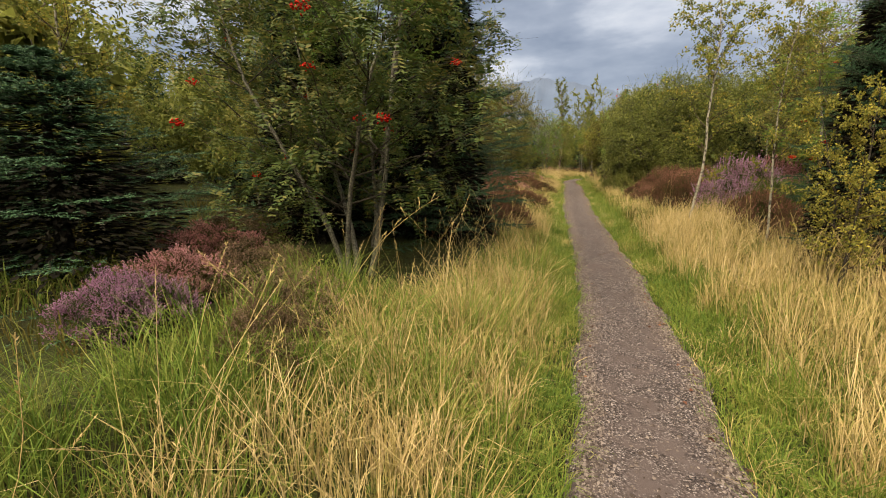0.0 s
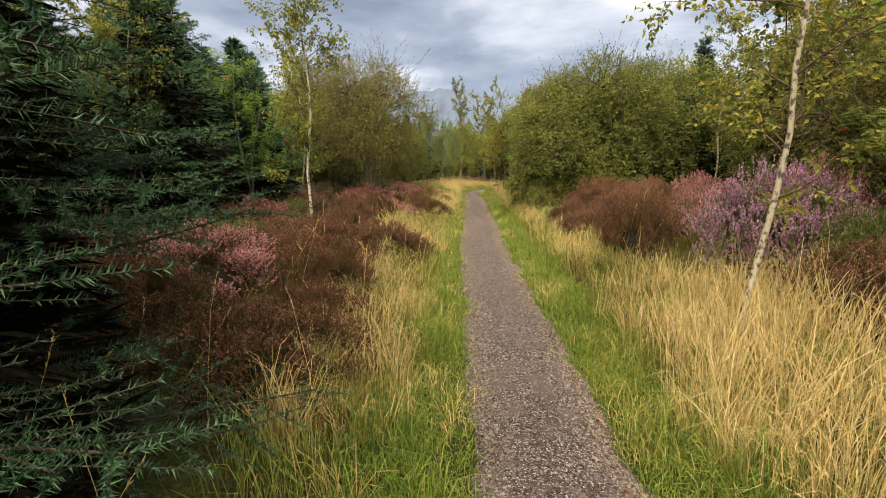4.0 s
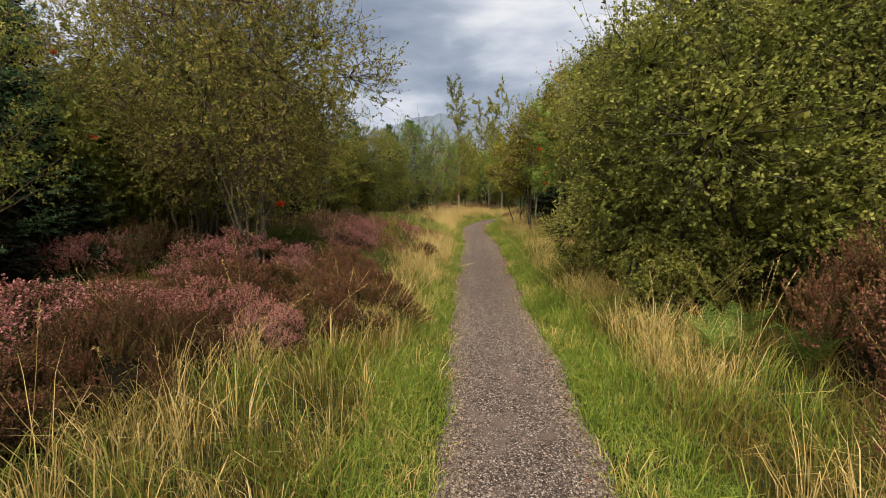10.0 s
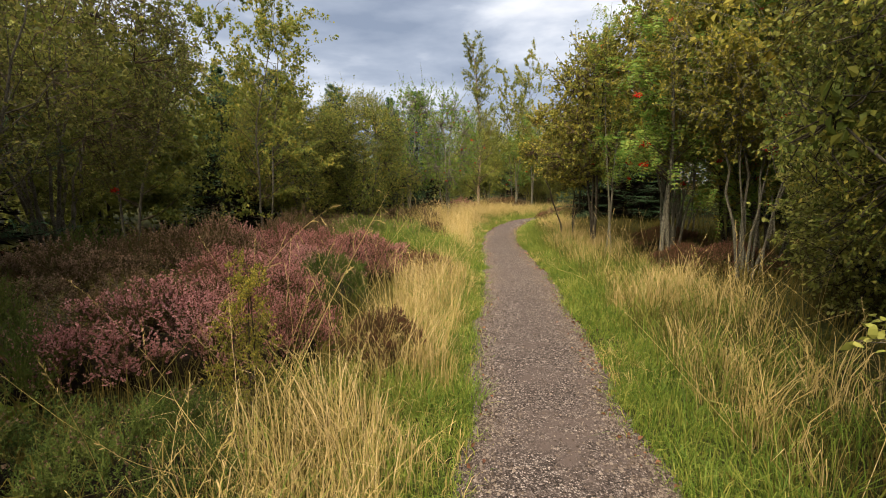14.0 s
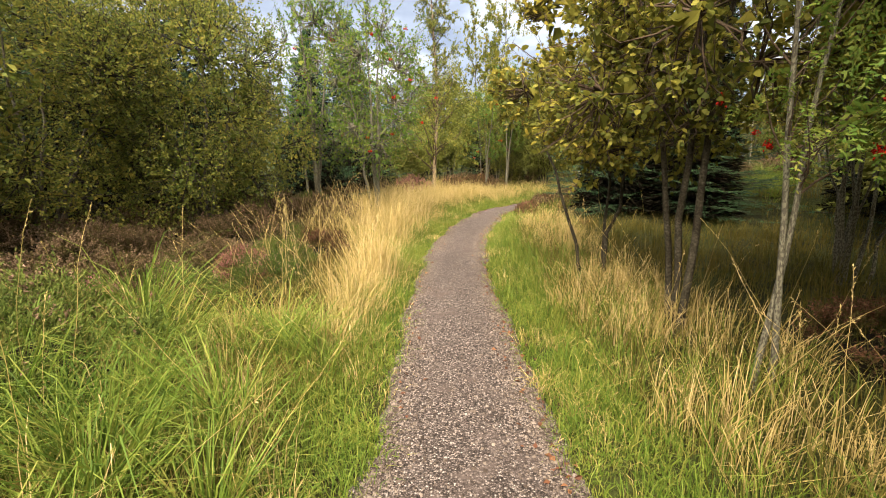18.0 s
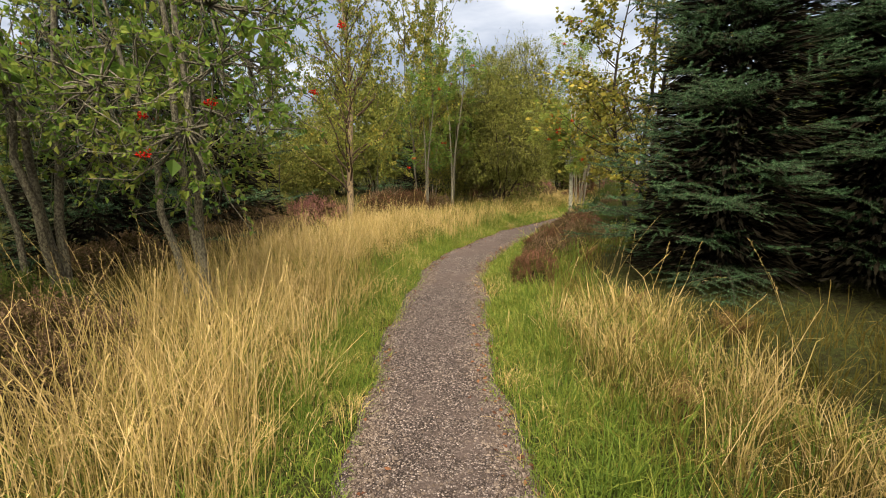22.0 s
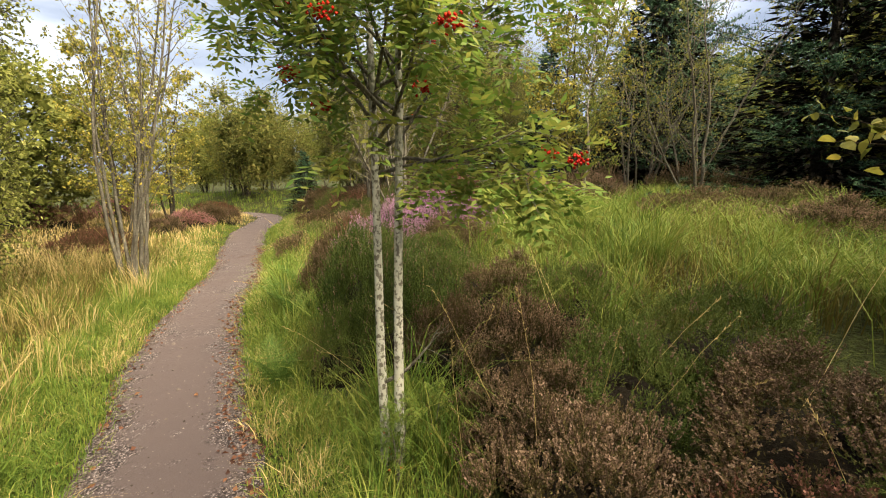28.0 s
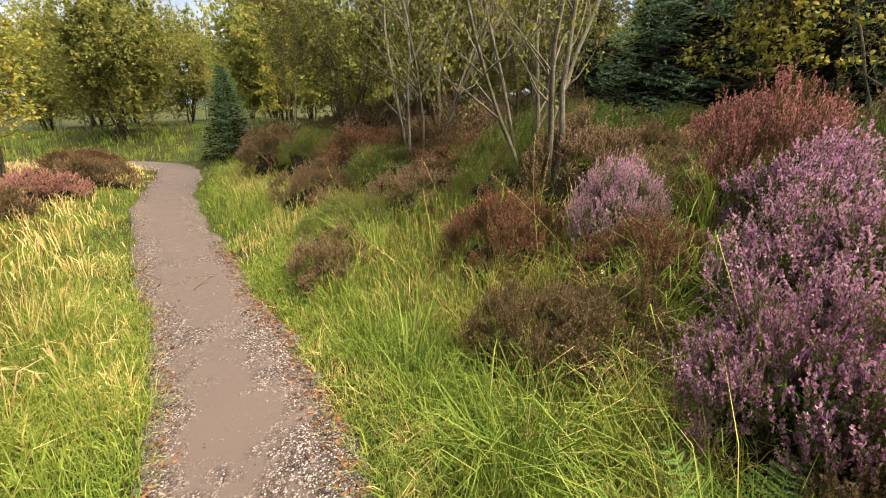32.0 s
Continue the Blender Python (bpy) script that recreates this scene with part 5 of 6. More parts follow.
# mounds that stand out
for tone, x, y, r, h in [
        # by the first rowan and the first straight
        ("purple", -3.15, -6.15, 0.35, 0.34), ("pink", -3.4, -5.5, 0.45, 0.42), ("pink", -3.9, -4.4, 0.5, 0.55), ("grey", -2.9, -5.0, 0.5, 0.42), ("grey", -4.2, -3.4, 0.6, 0.6), ("grey", -2.2, -5.7, 0.4, 0.3), ("grey", -2.0, -6.3, 0.3, 0.25),
        ("purple", 3.6, 1.6, 0.75, 1.2), ("pink", 4.4, 2.3, 0.7, 1.2), ("rust", 2.9, 3.4, 0.6, 0.85), ("rust", 3.4, 4.6, 0.7, 0.95), ("rust", 3.3, 0.0, 0.6, 0.75), ("green", 3.9, 0.5, 0.7, 0.9), ("rust", 3.4, -1.1, 0.5, 0.6),
        ("rust", -1.15, 1.1, 0.5, 0.55), ("rust", -1.6, 1.8, 0.6, 0.62), ("rust", -1.0, 0.2, 0.45, 0.45), ("rust", -1.7, 2.8, 0.65, 0.62), ("green", -3.0, 3.0, 0.75, 0.62), ("pink", -3.3, 4.9, 0.75, 0.72), ("rust", -1.6, 3.9, 0.65, 0.66), ("rust", -2.6, 1.9, 0.6, 0.6), ("grey", -2.3, 4.4, 0.6, 0.6),
        ("rust", 3.5, 6.6, 0.75, 0.9), ("rust", 3.8, 7.4, 0.7, 1.0), ("rust", 4.5, 8.2, 0.7, 0.95), ("rust", 2.75, 5.9, 0.5, 0.65), ("rust", 4.6, 6.6, 0.8, 1.0), ("pink", 5.9, 7.3, 0.7, 1.05), ("pink", 4.5, 4.0, 0.55, 0.95), ("rust", 3.7, 5.4, 0.65, 0.85), ("pink", 5.2, 5.4, 0.6, 1.0), ("rust", 2.7, 5.0, 0.45, 0.6),
        ("pink", -1.4, 8.15, 0.5, 0.6), ("rust", -1.8, 6.5, 0.5, 0.5), ("pink", -3.9, 8.2, 0.5, 0.7), ("green", -2.7, 6.9, 0.6, 0.5), ("pink", -0.95, 8.05, 0.35, 0.45), ("rust", -1.35, 7.7, 0.4, 0.45), ("pink", -2.2, 9.4, 0.55, 0.58), ("grey", -1.65, 10.9, 0.5, 0.45), ("pink", -1.3, 10.2, 0.4, 0.5), ("rust", -2.4, 8.4, 0.5, 0.5),
        # low heath and the pink mounds before the bend
        ("green", -1.5, 11.2, 0.6, 0.36), ("green", -0.6, 10.6, 0.5, 0.34), ("green", -0.5, 11.4, 0.45, 0.34), ("grey", -2.5, 12.9, 0.6, 0.5), ("grey", -3.0, 14.2, 0.6, 0.5), ("pink", -1.55, 14.3, 0.5, 0.62), ("pink", -0.9, 14.9, 0.45, 0.55), ("grey", -1.6, 13.0, 0.5, 0.45),
        ("pink", -2.7, 16.1, 0.65, 0.72), ("pink", -1.7, 16.3, 0.55, 0.66), ("pink", -0.5, 15.5, 0.5, 0.62), ("pink", -1.05, 15.9, 0.45, 0.64), ("green", -0.55, 14.35, 0.45, 0.58), ("pink", -0.6, 12.85, 0.45, 0.55), ("pink", -1.3, 15.2, 0.4, 0.55), ("rust", 0.22, 13.05, 0.3, 0.34), ("rust", -1.5, 13.8, 0.4, 0.42), ("rust", 0.25, 15.9, 0.4, 0.4), ("green", -2.6, 18.9, 0.75, 0.6),
        ("rust", 4.4, 17.6, 0.55, 0.5), ("rust", 4.5, 15.9, 0.5, 0.45), ("rust", 3.9, 16.0, 0.4, 0.4),
        ("grey", -1.1, 21.3, 0.75, 0.6), ("grey", -3.0, 20.6, 0.8, 0.6), ("grey", -2.0, 20.3, 0.7, 0.55), ("pink", -0.4, 19.75, 0.3, 0.32), ("pink", -1.4, 22.1, 0.5, 0.5), ("grey", -0.9, 20.2, 0.6, 0.42), ("rust", 0.05, 21.2, 0.4, 0.36), ("green", -0.3, 20.4, 0.5, 0.36), ("green", -0.1, 19.6, 0.45, 0.32), ("green", -0.7, 18.9, 0.5, 0.32), ("pink", -0.7, 18.25, 0.3, 0.3), ("green", -0.5, 21.4, 0.5, 0.36),
        # beyond the bend
        ("grey", -0.85, 30.2, 0.7, 0.75), ("pink", 1.0, 29.9, 0.6, 0.66), ("grey", 0.2, 29.0, 0.6, 0.5), ("grey", -0.6, 28.0, 0.6, 0.5), ("grey", -1.2, 26.6, 0.7, 0.5),
        ("rust", 4.45, 26.4, 0.35, 0.3), ("grey", 5.2, 27.3, 0.42, 0.42), ("grey", 4.2, 26.0, 0.3, 0.26), ("rust", 3.75, 25.3, 0.3, 0.24), ("rust", 5.55, 27.6, 0.45, 0.5), ("grey", 5.95, 28.2, 0.42, 0.52), ("grey", 6.3, 28.4, 0.38, 0.5), ("grey", 6.75, 28.5, 0.36, 0.66), ("rust", 5.2, 26.7, 0.35, 0.35),
        ("grey", 6.2, 27.35, 0.5, 0.55), ("green", 5.9, 26.9, 0.5, 0.5), ("grey", 4.85, 26.2, 0.36, 0.36), ("green", 6.55, 28.0, 0.42, 0.6), ("green", 7.3, 28.2, 0.4, 0.7), ("green", 7.2, 29.25, 0.42, 0.7), ("grey", 6.95, 28.95, 0.3, 0.6), ("green", 7.05, 29.7, 0.3, 0.5), ("green", 6.9, 27.5, 0.45, 0.65), ("green", 8.0, 29.2, 0.45, 0.5), ("green", 7.5, 29.7, 0.5, 0.85), ("green", 7.95, 29.95, 0.45, 0.85), ("grey", 7.6, 28.65, 0.32, 0.66), ("green", 8.5, 29.5, 0.45, 0.75),
        ("purple", 8.75, 30.28, 0.42, 0.82), ("purple", 9.3, 30.05, 0.5, 0.95), ("purple", 9.0, 30.5, 0.35, 0.7), ("purple", 9.9, 29.75, 0.45, 1.05), ("pink", 10.5, 29.65, 0.42, 1.25), ("purple", 9.75, 29.3, 0.4, 0.9), ("grey", 8.35, 30.45, 0.35, 0.7), ("grey", 9.0, 29.4, 0.4, 0.8),
        ("purple", 10.5, 30.6, 0.3, 0.9), ("grey", 9.6, 30.95, 0.35, 0.5), ("pink", 12.2, 28.8, 0.45, 1.2), ("grey", 9.7, 31.3, 0.3, 0.4), ("grey", 10.1, 25.9, 0.7, 0.9), ("grey", 8.9, 26.0, 0.6, 0.8), ("grey", 9.6, 27.0, 0.55, 0.8), ("rust", 10.7, 31.3, 0.4, 0.7), ("rust", 10.0, 30.6, 0.35, 0.7), ("grey", 11.0, 30.2, 0.4, 0.9), ("grey", 11.6, 29.9, 0.4, 0.9),
        ("grey", 11.0, 28.3, 0.5, 0.8), ("grey", 12.4, 27.6, 0.6, 0.8), ("green", 13.2, 28.6, 0.9, 0.9), ("rust", 12.8, 31.4, 0.6, 0.9), ("grey", 12.2, 31.9, 0.5, 0.7), ("green", 11.9, 32.6, 0.5, 0.45), ("grey", 11.0, 32.6, 0.35, 0.4), ("rust", 14.2, 32.8, 0.7, 0.9), ("grey", 13.2, 33.3, 0.5, 0.6), ("grey", 15.2, 37.9, 0.6, 0.5), ("pink", 14.0, 37.6, 0.5, 0.45), ("grey", 12.9, 37.3, 0.5, 0.4), ("rust", 16.4, 38.9, 0.7, 0.5), ("rust", 9.9, 35.6, 0.6, 0.5)]:
    mound(tone, x, y, r, max(h - 0.8 * float(ground_z(x, y)[0]), 0.34))

# the heather beds between them
beds = [  # along from, to, beside from, to, how many, tones
    (12, 25, -3.8, -1.5, 46, ("rust", "rust", "grey", "green", "rust", "pink")), (9, 21, 2.3, 6.8, 55, ("rust", "rust", "rust", "grey")),
    (24, 30.3, -5.5, -1.6, 34, ("grey", "pink", "rust", "green")), (31, 38, -4.5, -2.4, 14, ("grey", "grey", "green")), (41, 47, -7, -3.2, 12, ("rust", "grey")),
    (46, 60, 5.0, 9.0, 14, ("grey", "grey", "green")), (47, 62, -7, -3.2, 12, ("rust", "pink", "grey")), (2, 9, 2.4, 6, 8, ("rust", "pink")), (48.6, 58, 1.9, 5.5, 34, ("grey", "green", "grey", "green"))]
for s0, s1, d0, d1, many, tones in beds:
    for _ in range(many * 3):
        s, d = rng.uniform(s0, s1), rng.uniform(d0, d1)
        if 18.5 < s < 22.5 and -2.4 < d < 0:
            continue
        x, y = on_way(s, d)
        r = rng.uniform(0.45, 0.85)
        if many and all((x - a) ** 2 + (y - b) ** 2 > (0.5 * (r + c)) ** 2 for a, b, c in mounds):
            mound(rng.choice(tones), x, y, r, rng.uniform(0.34, 0.58), abs(d) < 3.4)
            many -= 1


# ---- ferns ----
def fern(seed, fronds=6, L=0.55, leaf_mat=M_FERN):
    rng = np.random.default_rng(seed)
    root = new("fern")
    for i in range(fronds):
        a = i * 6.28 / fronds + rng.normal(0, 0.25)
        k = rng.uniform(0.75, 1.1) * L
        t = np.linspace(0, 1, 15)
        out = np.array([np.cos(a), np.sin(a), 0])
        line = out * (k * 0.55 * t**1.3)[:, None] + np.array([0, 0, 1.0]) * (k * (1.1 * t - 0.38 * t**2.4))[:, None]
        side = np.array([-np.sin(a), np.cos(a), 0])
        pcs = [tubes(line[None], np.linspace(0.003, 0.001, 15)[None], 3)]
        for sg in (-1, 1):
            for q in range(3, 15):
                w = 0.34 * k * (1 - t[q]) ** 0.75 * min(1, (t[q] + 0.25) * 1.6) + 0.008
                run = unit(line[q] - line[q - 1])
                d = unit(side * sg + run * 0.35 + np.array([0, 0, -0.12]))
                m = 9
                at = line[q] + d * (w * np.linspace(0.04, 0.96, m))[:, None]
                for s2 in (-1, 1):
                    al = np.broadcast_to(unit(run * s2 + d * 0.55), (m, 3))
                    pcs.append(flat_leaves(at, al, np.broadcast_to(d, (m, 3)), (w * 0.15 + 0.004) * np.linspace(1, 0.35, m), w * 0.085 + 0.002))
        v, f = join(pcs)
        part("frond", mesh_of("frond", v, f, leaf_mat), root)
    root["height"] = L
    return root


kind_of("fern", "green bracken fern with arching fronds", "fern", lambda: fern(3))
for x, y, h, turn in [(2.66, 7.75, 0.62, 20), (3.0, 8.1, 0.6, 200), (8.85, 30.4, 0.62, 60), (8.54, 30.9, 0.66, 160), (7.95, 30.65, 0.5, 230), (7.4, 29.2, 0.55, 40), (6.85, 30.15, 0.5, 100), (3.2, 7.6, 0.5, 100), (8.25, 31.0, 0.55, 10)]:
    plant("fern", x, y, h, turn)

kind_of("dead_fern", "withered brown bracken with arching fronds", "fern", lambda: fern(4, 8, 0.55, M_DEADF))
for x, y, h, turn in [(-0.16, 21.50, 0.5, 10), (-0.10, 21.74, 0.45, 120), (-2.38, 27.16, 0.5, 220), (3.6, 23.3, 0.3, 10), (4.0, 23.9, 0.34, 70), (4.3, 23.1, 0.3, 200), (3.4, 22.5, 0.26, 140), (4.55, 25.6, 0.3, 80), (4.9, 26.0, 0.42, 200)]:
    plant("dead_fern", x, y, h, turn)

# ---- grass ----
# mounds where the heather comes close to the first straight
CLOSE = [(-1.8, 6.0, 0.5, "rust"), (-2.2, 5.4, 0.5, "grey"), (-2.8, 6.2, 0.55, "rust"), (-1.65, 5.1, 0.42, "rust"), (-1.45, 7.1, 0.4, "rust")]
for bx, by, br, tone in CLOSE:
    mound(tone, bx, by, br, 0.5)

rng = np.random.default_rng(123)


BARE = [(-0.5, 15.55, 0.42), (-1.05, 15.95, 0.42), (-1.7, 16.3, 0.5), (-2.6, 16.1, 0.55), (-0.55, 14.35, 0.38), (-0.6, 12.85, 0.38), (-1.55, 14.3, 0.42), (-0.9, 14.9, 0.38), (-1.4, 8.15, 0.4), (7.2, 29.2, 0.5), (6.95, 28.85, 0.4), (7.0, 29.65, 0.35), (-2.2, -4.3, 0.9), (-2.6, -3.4, 1.0), (-1.75, -3.6, 0.6), (-2.05, -1.9, 1.3), (-3.4, -2.6, 1.3), (-1.8, -2.9, 0.8), (5.35, 24.4, 1.3), (6.5, 23.8, 1.5), (5.6, 27.4, 0.75), (6.2, 28.2, 0.55), (6.7, 28.4, 0.45), (6.6, 27.4, 0.65), (4.7, 26.4, 0.5), (5.25, 26.8, 0.6), (7.55, 29.65, 0.55), (8.1, 29.9, 0.55), (8.0, 29.2, 0.5), (9.1, 30.15, 0.55), (9.8, 29.7, 0.6)]      # needle litter and heather, where no grass grows


def sward(name, label, material, many, per, s0, s1, inner, outer, height, width, spread, lean, droop, thin=-9.0, seed=0.0, fall=1.0, edge_low=0.3, fine=True):
    """Grass in tufts on a strip beside the path: inner and outer distance from its middle, as functions of the way along."""
    many, width = (int(many * 1.0), width * 0.92) if fine else (many, width)
    m = many // per
    s = rng.uniform(s0, s1, m)
    u = rng.random(m) ** fall
    lo, hi = np.broadcast_to(inner(s), m), np.broadcast_to(outer(s), m)
    c = on_way(s, lo + (hi - lo) * u)
    c = c[wobble(c[:, 0], c[:, 1], 1.6, seed) > thin + rng.normal(0, 0.3, m)]
    m = len(c)
    k = np.repeat(np.arange(m), per)
    n = len(k)
    off = rng.normal(0, spread, (n, 2)) * rng.uniform(0.6, 1.4, (m, 1))[k]
    q = c[k] + off
    sd = beside(q)
    keep = np.abs(sd[1]) > half_width(sd[0]) - 0.02 + rng.normal(0, 0.055, n) + 0.05 * wobble(q[:, 0], q[:, 1], 4.0, seed)
    for bx, by, br in BARE:
        keep &= (q[:, 0] - bx) ** 2 + (q[:, 1] - by) ** 2 > (br * rng.uniform(0.8, 1.15, n)) ** 2
    for bx, by, br, _ in CLOSE:
        keep &= (q[:, 0] - bx) ** 2 + (q[:, 1] - by) ** 2 > (0.8 * br) ** 2
    q, sd, off, k, n = q[keep], (sd[0][keep], sd[1][keep]), off[keep], k[keep], int(keep.sum())
    z = ground_z(q[:, 0], q[:, 1], sd) + np.where(np.abs(sd[1]) < half_width(sd[0]) + 0.05, 0.02, 0)
    size = rng.uniform(0.55, 1.2, m)[k] * (0.85 + 0.25 * wobble(q[:, 0], q[:, 1], 3.0, seed + 1))
    edge = np.clip((np.abs(sd[1]) - half_width(sd[0]) + 0.10) / 0.55, edge_low, 1)
    hh = rng.uniform(0.55, 1.1, n) * height * size * edge
    wind = rng.normal(0, 0.45, (m, 2))[k] + rng.normal(0, 0.4, (n, 2))
    way = np.c_[unit(off / spread * 1.0 + wind), np.zeros(n)]
    v, f = blades(rng, np.c_[q, z - 0.01], hh, rng.uniform(0.7, 1.25, n) * width, np.abs(rng.normal(lean, lean * 0.5, n)), rng.random(n) * droop, way, fine)
    return tagged(new(name, mesh_of(name, v, f, material)), label, "grass", kind="stuff")


def left(*knots):
    return lambda s: -np.interp(s, *zip(*knots))


def right(*knots):
    return lambda s: np.interp(s, *zip(*knots))


L_EDGE = left((0, 0.36), (60, 0.36))
R_EDGE = right((0, 0.36), (60, 0.36))
L_OUT = left((4, 2.0), (9, 1.9), (11, 1.4), (14, 1.6), (18.5, 1.7), (19.5, 2.3), (22.0, 2.1), (23.5, 1.5), (24.2, 1.7), (26.3, 1.6), (27, 1.2), (29.3, 1.3), (30.5, 2.5), (32.2, 2.5), (33, 1.1), (35, 1.1), (36.2, 1.6), (39, 2.5), (46, 2.8), (60, 3.5))
R_OUT = right((4, 2.6), (10, 2.2), (14, 1.9), (20, 2.0), (24, 1.7), (30, 2.0), (36, 1.9), (42, 1.6), (50, 1.6), (60, 2.0))
sward("short_grass", "short green grass along the path's edge", M_GREEN, 125000, 12, 5, 52, L_EDGE, left((0, 0.95), (60, 1.0)), 0.21, 0.006, 0.06, 0.85, 1.0, -9, 0, 1.0, 0.5, fine=False)
sward("short_grass", "short green grass along the path's edge", M_GREEN, 125000, 12, 5, 52, R_EDGE, right((0, 0.9), (60, 1.0)), 0.21, 0.006, 0.06, 0.85, 1.0, -9, 2, 1.0, 0.5, fine=False)
sward("green_grass", "lush green grass on the verge", M_GREEN, 60000, 22, 5, 52, left((0, 0.55), (60, 0.6)), L_OUT, 0.40, 0.006, 0.07, 0.55, 1.0, -0.5, 0.0, 1.2)
sward("green_grass", "lush green grass on the verge", M_GREEN, 60000, 22, 5, 52, right((0, 0.55), (60, 0.6)), R_OUT, 0.40, 0.006, 0.07, 0.55, 1.0, -0.5, 2.0, 1.2)
sward("straw_grass", "straw-yellow moor grass beside the path", M_STRAW, 52000, 24, 5, 52, left((0, 0.7), (60, 0.8)), L_OUT, 0.52, 0.0048, 0.06, 0.5, 0.9, -0.25, 4.0)
sward("straw_grass", "straw-yellow moor grass beside the path", M_STRAW, 40000, 24, 5, 38.5, right((0, 0.7), (14, 0.75), (17, 1.0), (60, 0.9)), R_OUT, 0.52, 0.0048, 0.06, 0.5, 0.9, 0.0, 6.0)
sward("moor_grass", "rough brown and green grass under the scrub", M_LITTER, 46000, 12, 2, 60, left((0, 1.0), (60, 1.4)), left((0, 9), (60, 10)), 0.34, 0.011, 0.12, 0.6, 1.0, -9, 8.0, 1.3, fine=False)
sward("moor_grass", "rough brown and green grass under the scrub", M_LITTER, 46000, 12, 2, 60, right((0, 1.0), (60, 1.2)), right((0, 9), (60, 10)), 0.34, 0.011, 0.12, 0.6, 1.0, -9, 9.0, 1.3, fine=False)
sward("heath_grass", "olive grass growing through the heather", M_LITTER, 70000, 14, 8, 52, left((0, 0.9), (60, 1.2)), left((0, 4.5), (60, 5)), 0.42, 0.006, 0.09, 0.55, 1.0, -9, 8.0, 1.6)
sward("heath_grass", "olive grass growing through the heather", M_LITTER, 50000, 14, 8, 52, right((0, 0.9), (60, 1.2)), right((0, 4.5), (60, 5)), 0.42, 0.006, 0.09, 0.55, 1.0, -9, 5.0, 1.6)
sward("far_grass", "pale grass where the path runs on", M_STRAW, 12000, 12, 50, 68, left((0, 0.4), (70, 0.4)), left((0, 5), (70, 6)), 0.35, 0.013, 0.1, 0.5, 0.8, fine=False)
sward("far_grass", "pale grass where the path runs on", M_GREEN, 12000, 12, 50, 68, right((0, 0.4), (70, 0.4)), right((0, 3), (70, 5)), 0.35, 0.013, 0.1, 0.5, 0.8, fine=False)
sward("meadow_grass", "rough green grass beyond the heather", M_SLOPE, 30000, 16, 0, 9, left((0, 4.2), (60, 4.2)), left((0, 9), (60, 7)), 0.34, 0.009, 0.12, 0.7, 1.0, fine=False)
sward("green_tussocks", "long green tussock grass on the verge", M_SLOPE, 19000, 70, 4, 11, left((0, 0.7), (60, 0.7)), left((0, 2.6), (60, 2.2)), 0.62, 0.006, 0.10, 0.6, 1.0, -0.4, 2.0)
for sg, seed in ((left, 3.0), (right, 6.0)):
    sward("edge_grass", "grass hanging over the path's edge", M_GREEN, 30000, 12, 5, 53, sg((0, 0.37), (60, 0.40)), sg((0, 0.62), (60, 0.66)), 0.2, 0.005, 0.045, 0.95, 1.0, -0.2, seed, 1.0, 0.75)
    sward("edge_straw", "dry grass hanging over the path's edge", M_STRAW, 15000, 12, 5, 53, sg((0, 0.40), (60, 0.42)), sg((0, 0.75), (60, 0.8)), 0.27, 0.004, 0.05, 0.9, 1.0, 0.1, seed + 1.5, 1.0, 0.7)
for sg, seed in ((left, 1.0), (right, 4.0)):
    sward("short_grass", "short green grass along the path's edge", M_GREEN, 34000, 12, 41, 57, sg((0, 0.40), (60, 0.42)), sg((0, 1.9), (60, 2.2)), 0.2, 0.0055, 0.06, 0.7, 1.0, -9, seed, 1.1, 0.6, fine=False)
sward("heath_grass", "straw and olive grass among low heather", M_STRAW, 16000, 16, 47.5, 58, right((0, 0.8), (60, 0.9)), right((0, 5), (60, 5)), 0.4, 0.0045, 0.09, 0.6, 1.0, -0.3, 2.0)
sward("heath_grass", "straw and olive grass among low heather", M_SLOPE, 22000, 20, 47.5, 58, right((0, 0.6), (60, 0.7)), right((0, 3.2), (60, 3.5)), 0.34, 0.0048, 0.09, 0.7, 1.0, -0.3, 5.0)
sward("straw_grass", "bleached drooping grass beside the path", M_STRAW, 9000, 24, 40.3, 44.8, left((0, 1.25), (60, 1.25)), left((0, 2.9), (60, 2.7)), 0.62, 0.0048, 0.09, 0.6, 1.0, -0.5, 3.0)
sward("green_tussocks", "bright green grass clump on the verge", M_GREEN, 2600, 80, 44.8, 45.9, left((0, 0.65), (60, 0.65)), left((0, 1.2), (60, 1.2)), 0.36, 0.006, 0.1, 0.7, 1.0)
# tall pale stands
sward("tall_grass", "tall pale dry grass in a stand", M_STRAW, 19000, 26, 3, 15.5, right((0, 0.75), (13, 0.75), (15, 1.2), (60, 1.2)), right((0, 2.4), (60, 2.2)), 0.78, 0.0045, 0.07, 0.4, 0.8, -0.3, 1.0)
sward("tall_grass", "tall pale dry grass in a stand", M_STRAW, 6500, 26, 4, 10, left((0, 0.7), (60, 0.75)), left((0, 1.9), (60, 1.8)), 0.66, 0.0045, 0.07, 0.5, 0.9, -0.4, 3.0)
sward("tall_grass", "tall pale dry grass in a stand", M_STRAW, 5200, 13, 33, 43, left((33, 0.75), (38.5, 0.9), (40, 1.35), (60, 1.35)), left((33, 1.0), (35, 1.05), (36.2, 1.6), (38.5, 2.4), (43, 2.2)), 0.95, 0.0042, 0.11, 0.42, 0.9, -0.3, 5.0)
sward("tall_grass", "tall pale dry grass in a stand", M_STRAW, 5000, 18, 36.2, 42.5, left((36, 0.8), (38.5, 0.95), (40, 1.35), (60, 1.35)), left((0, 2.7), (60, 2.6)), 1.0, 0.0045, 0.1, 0.4, 0.9, -0.4, 1.0)
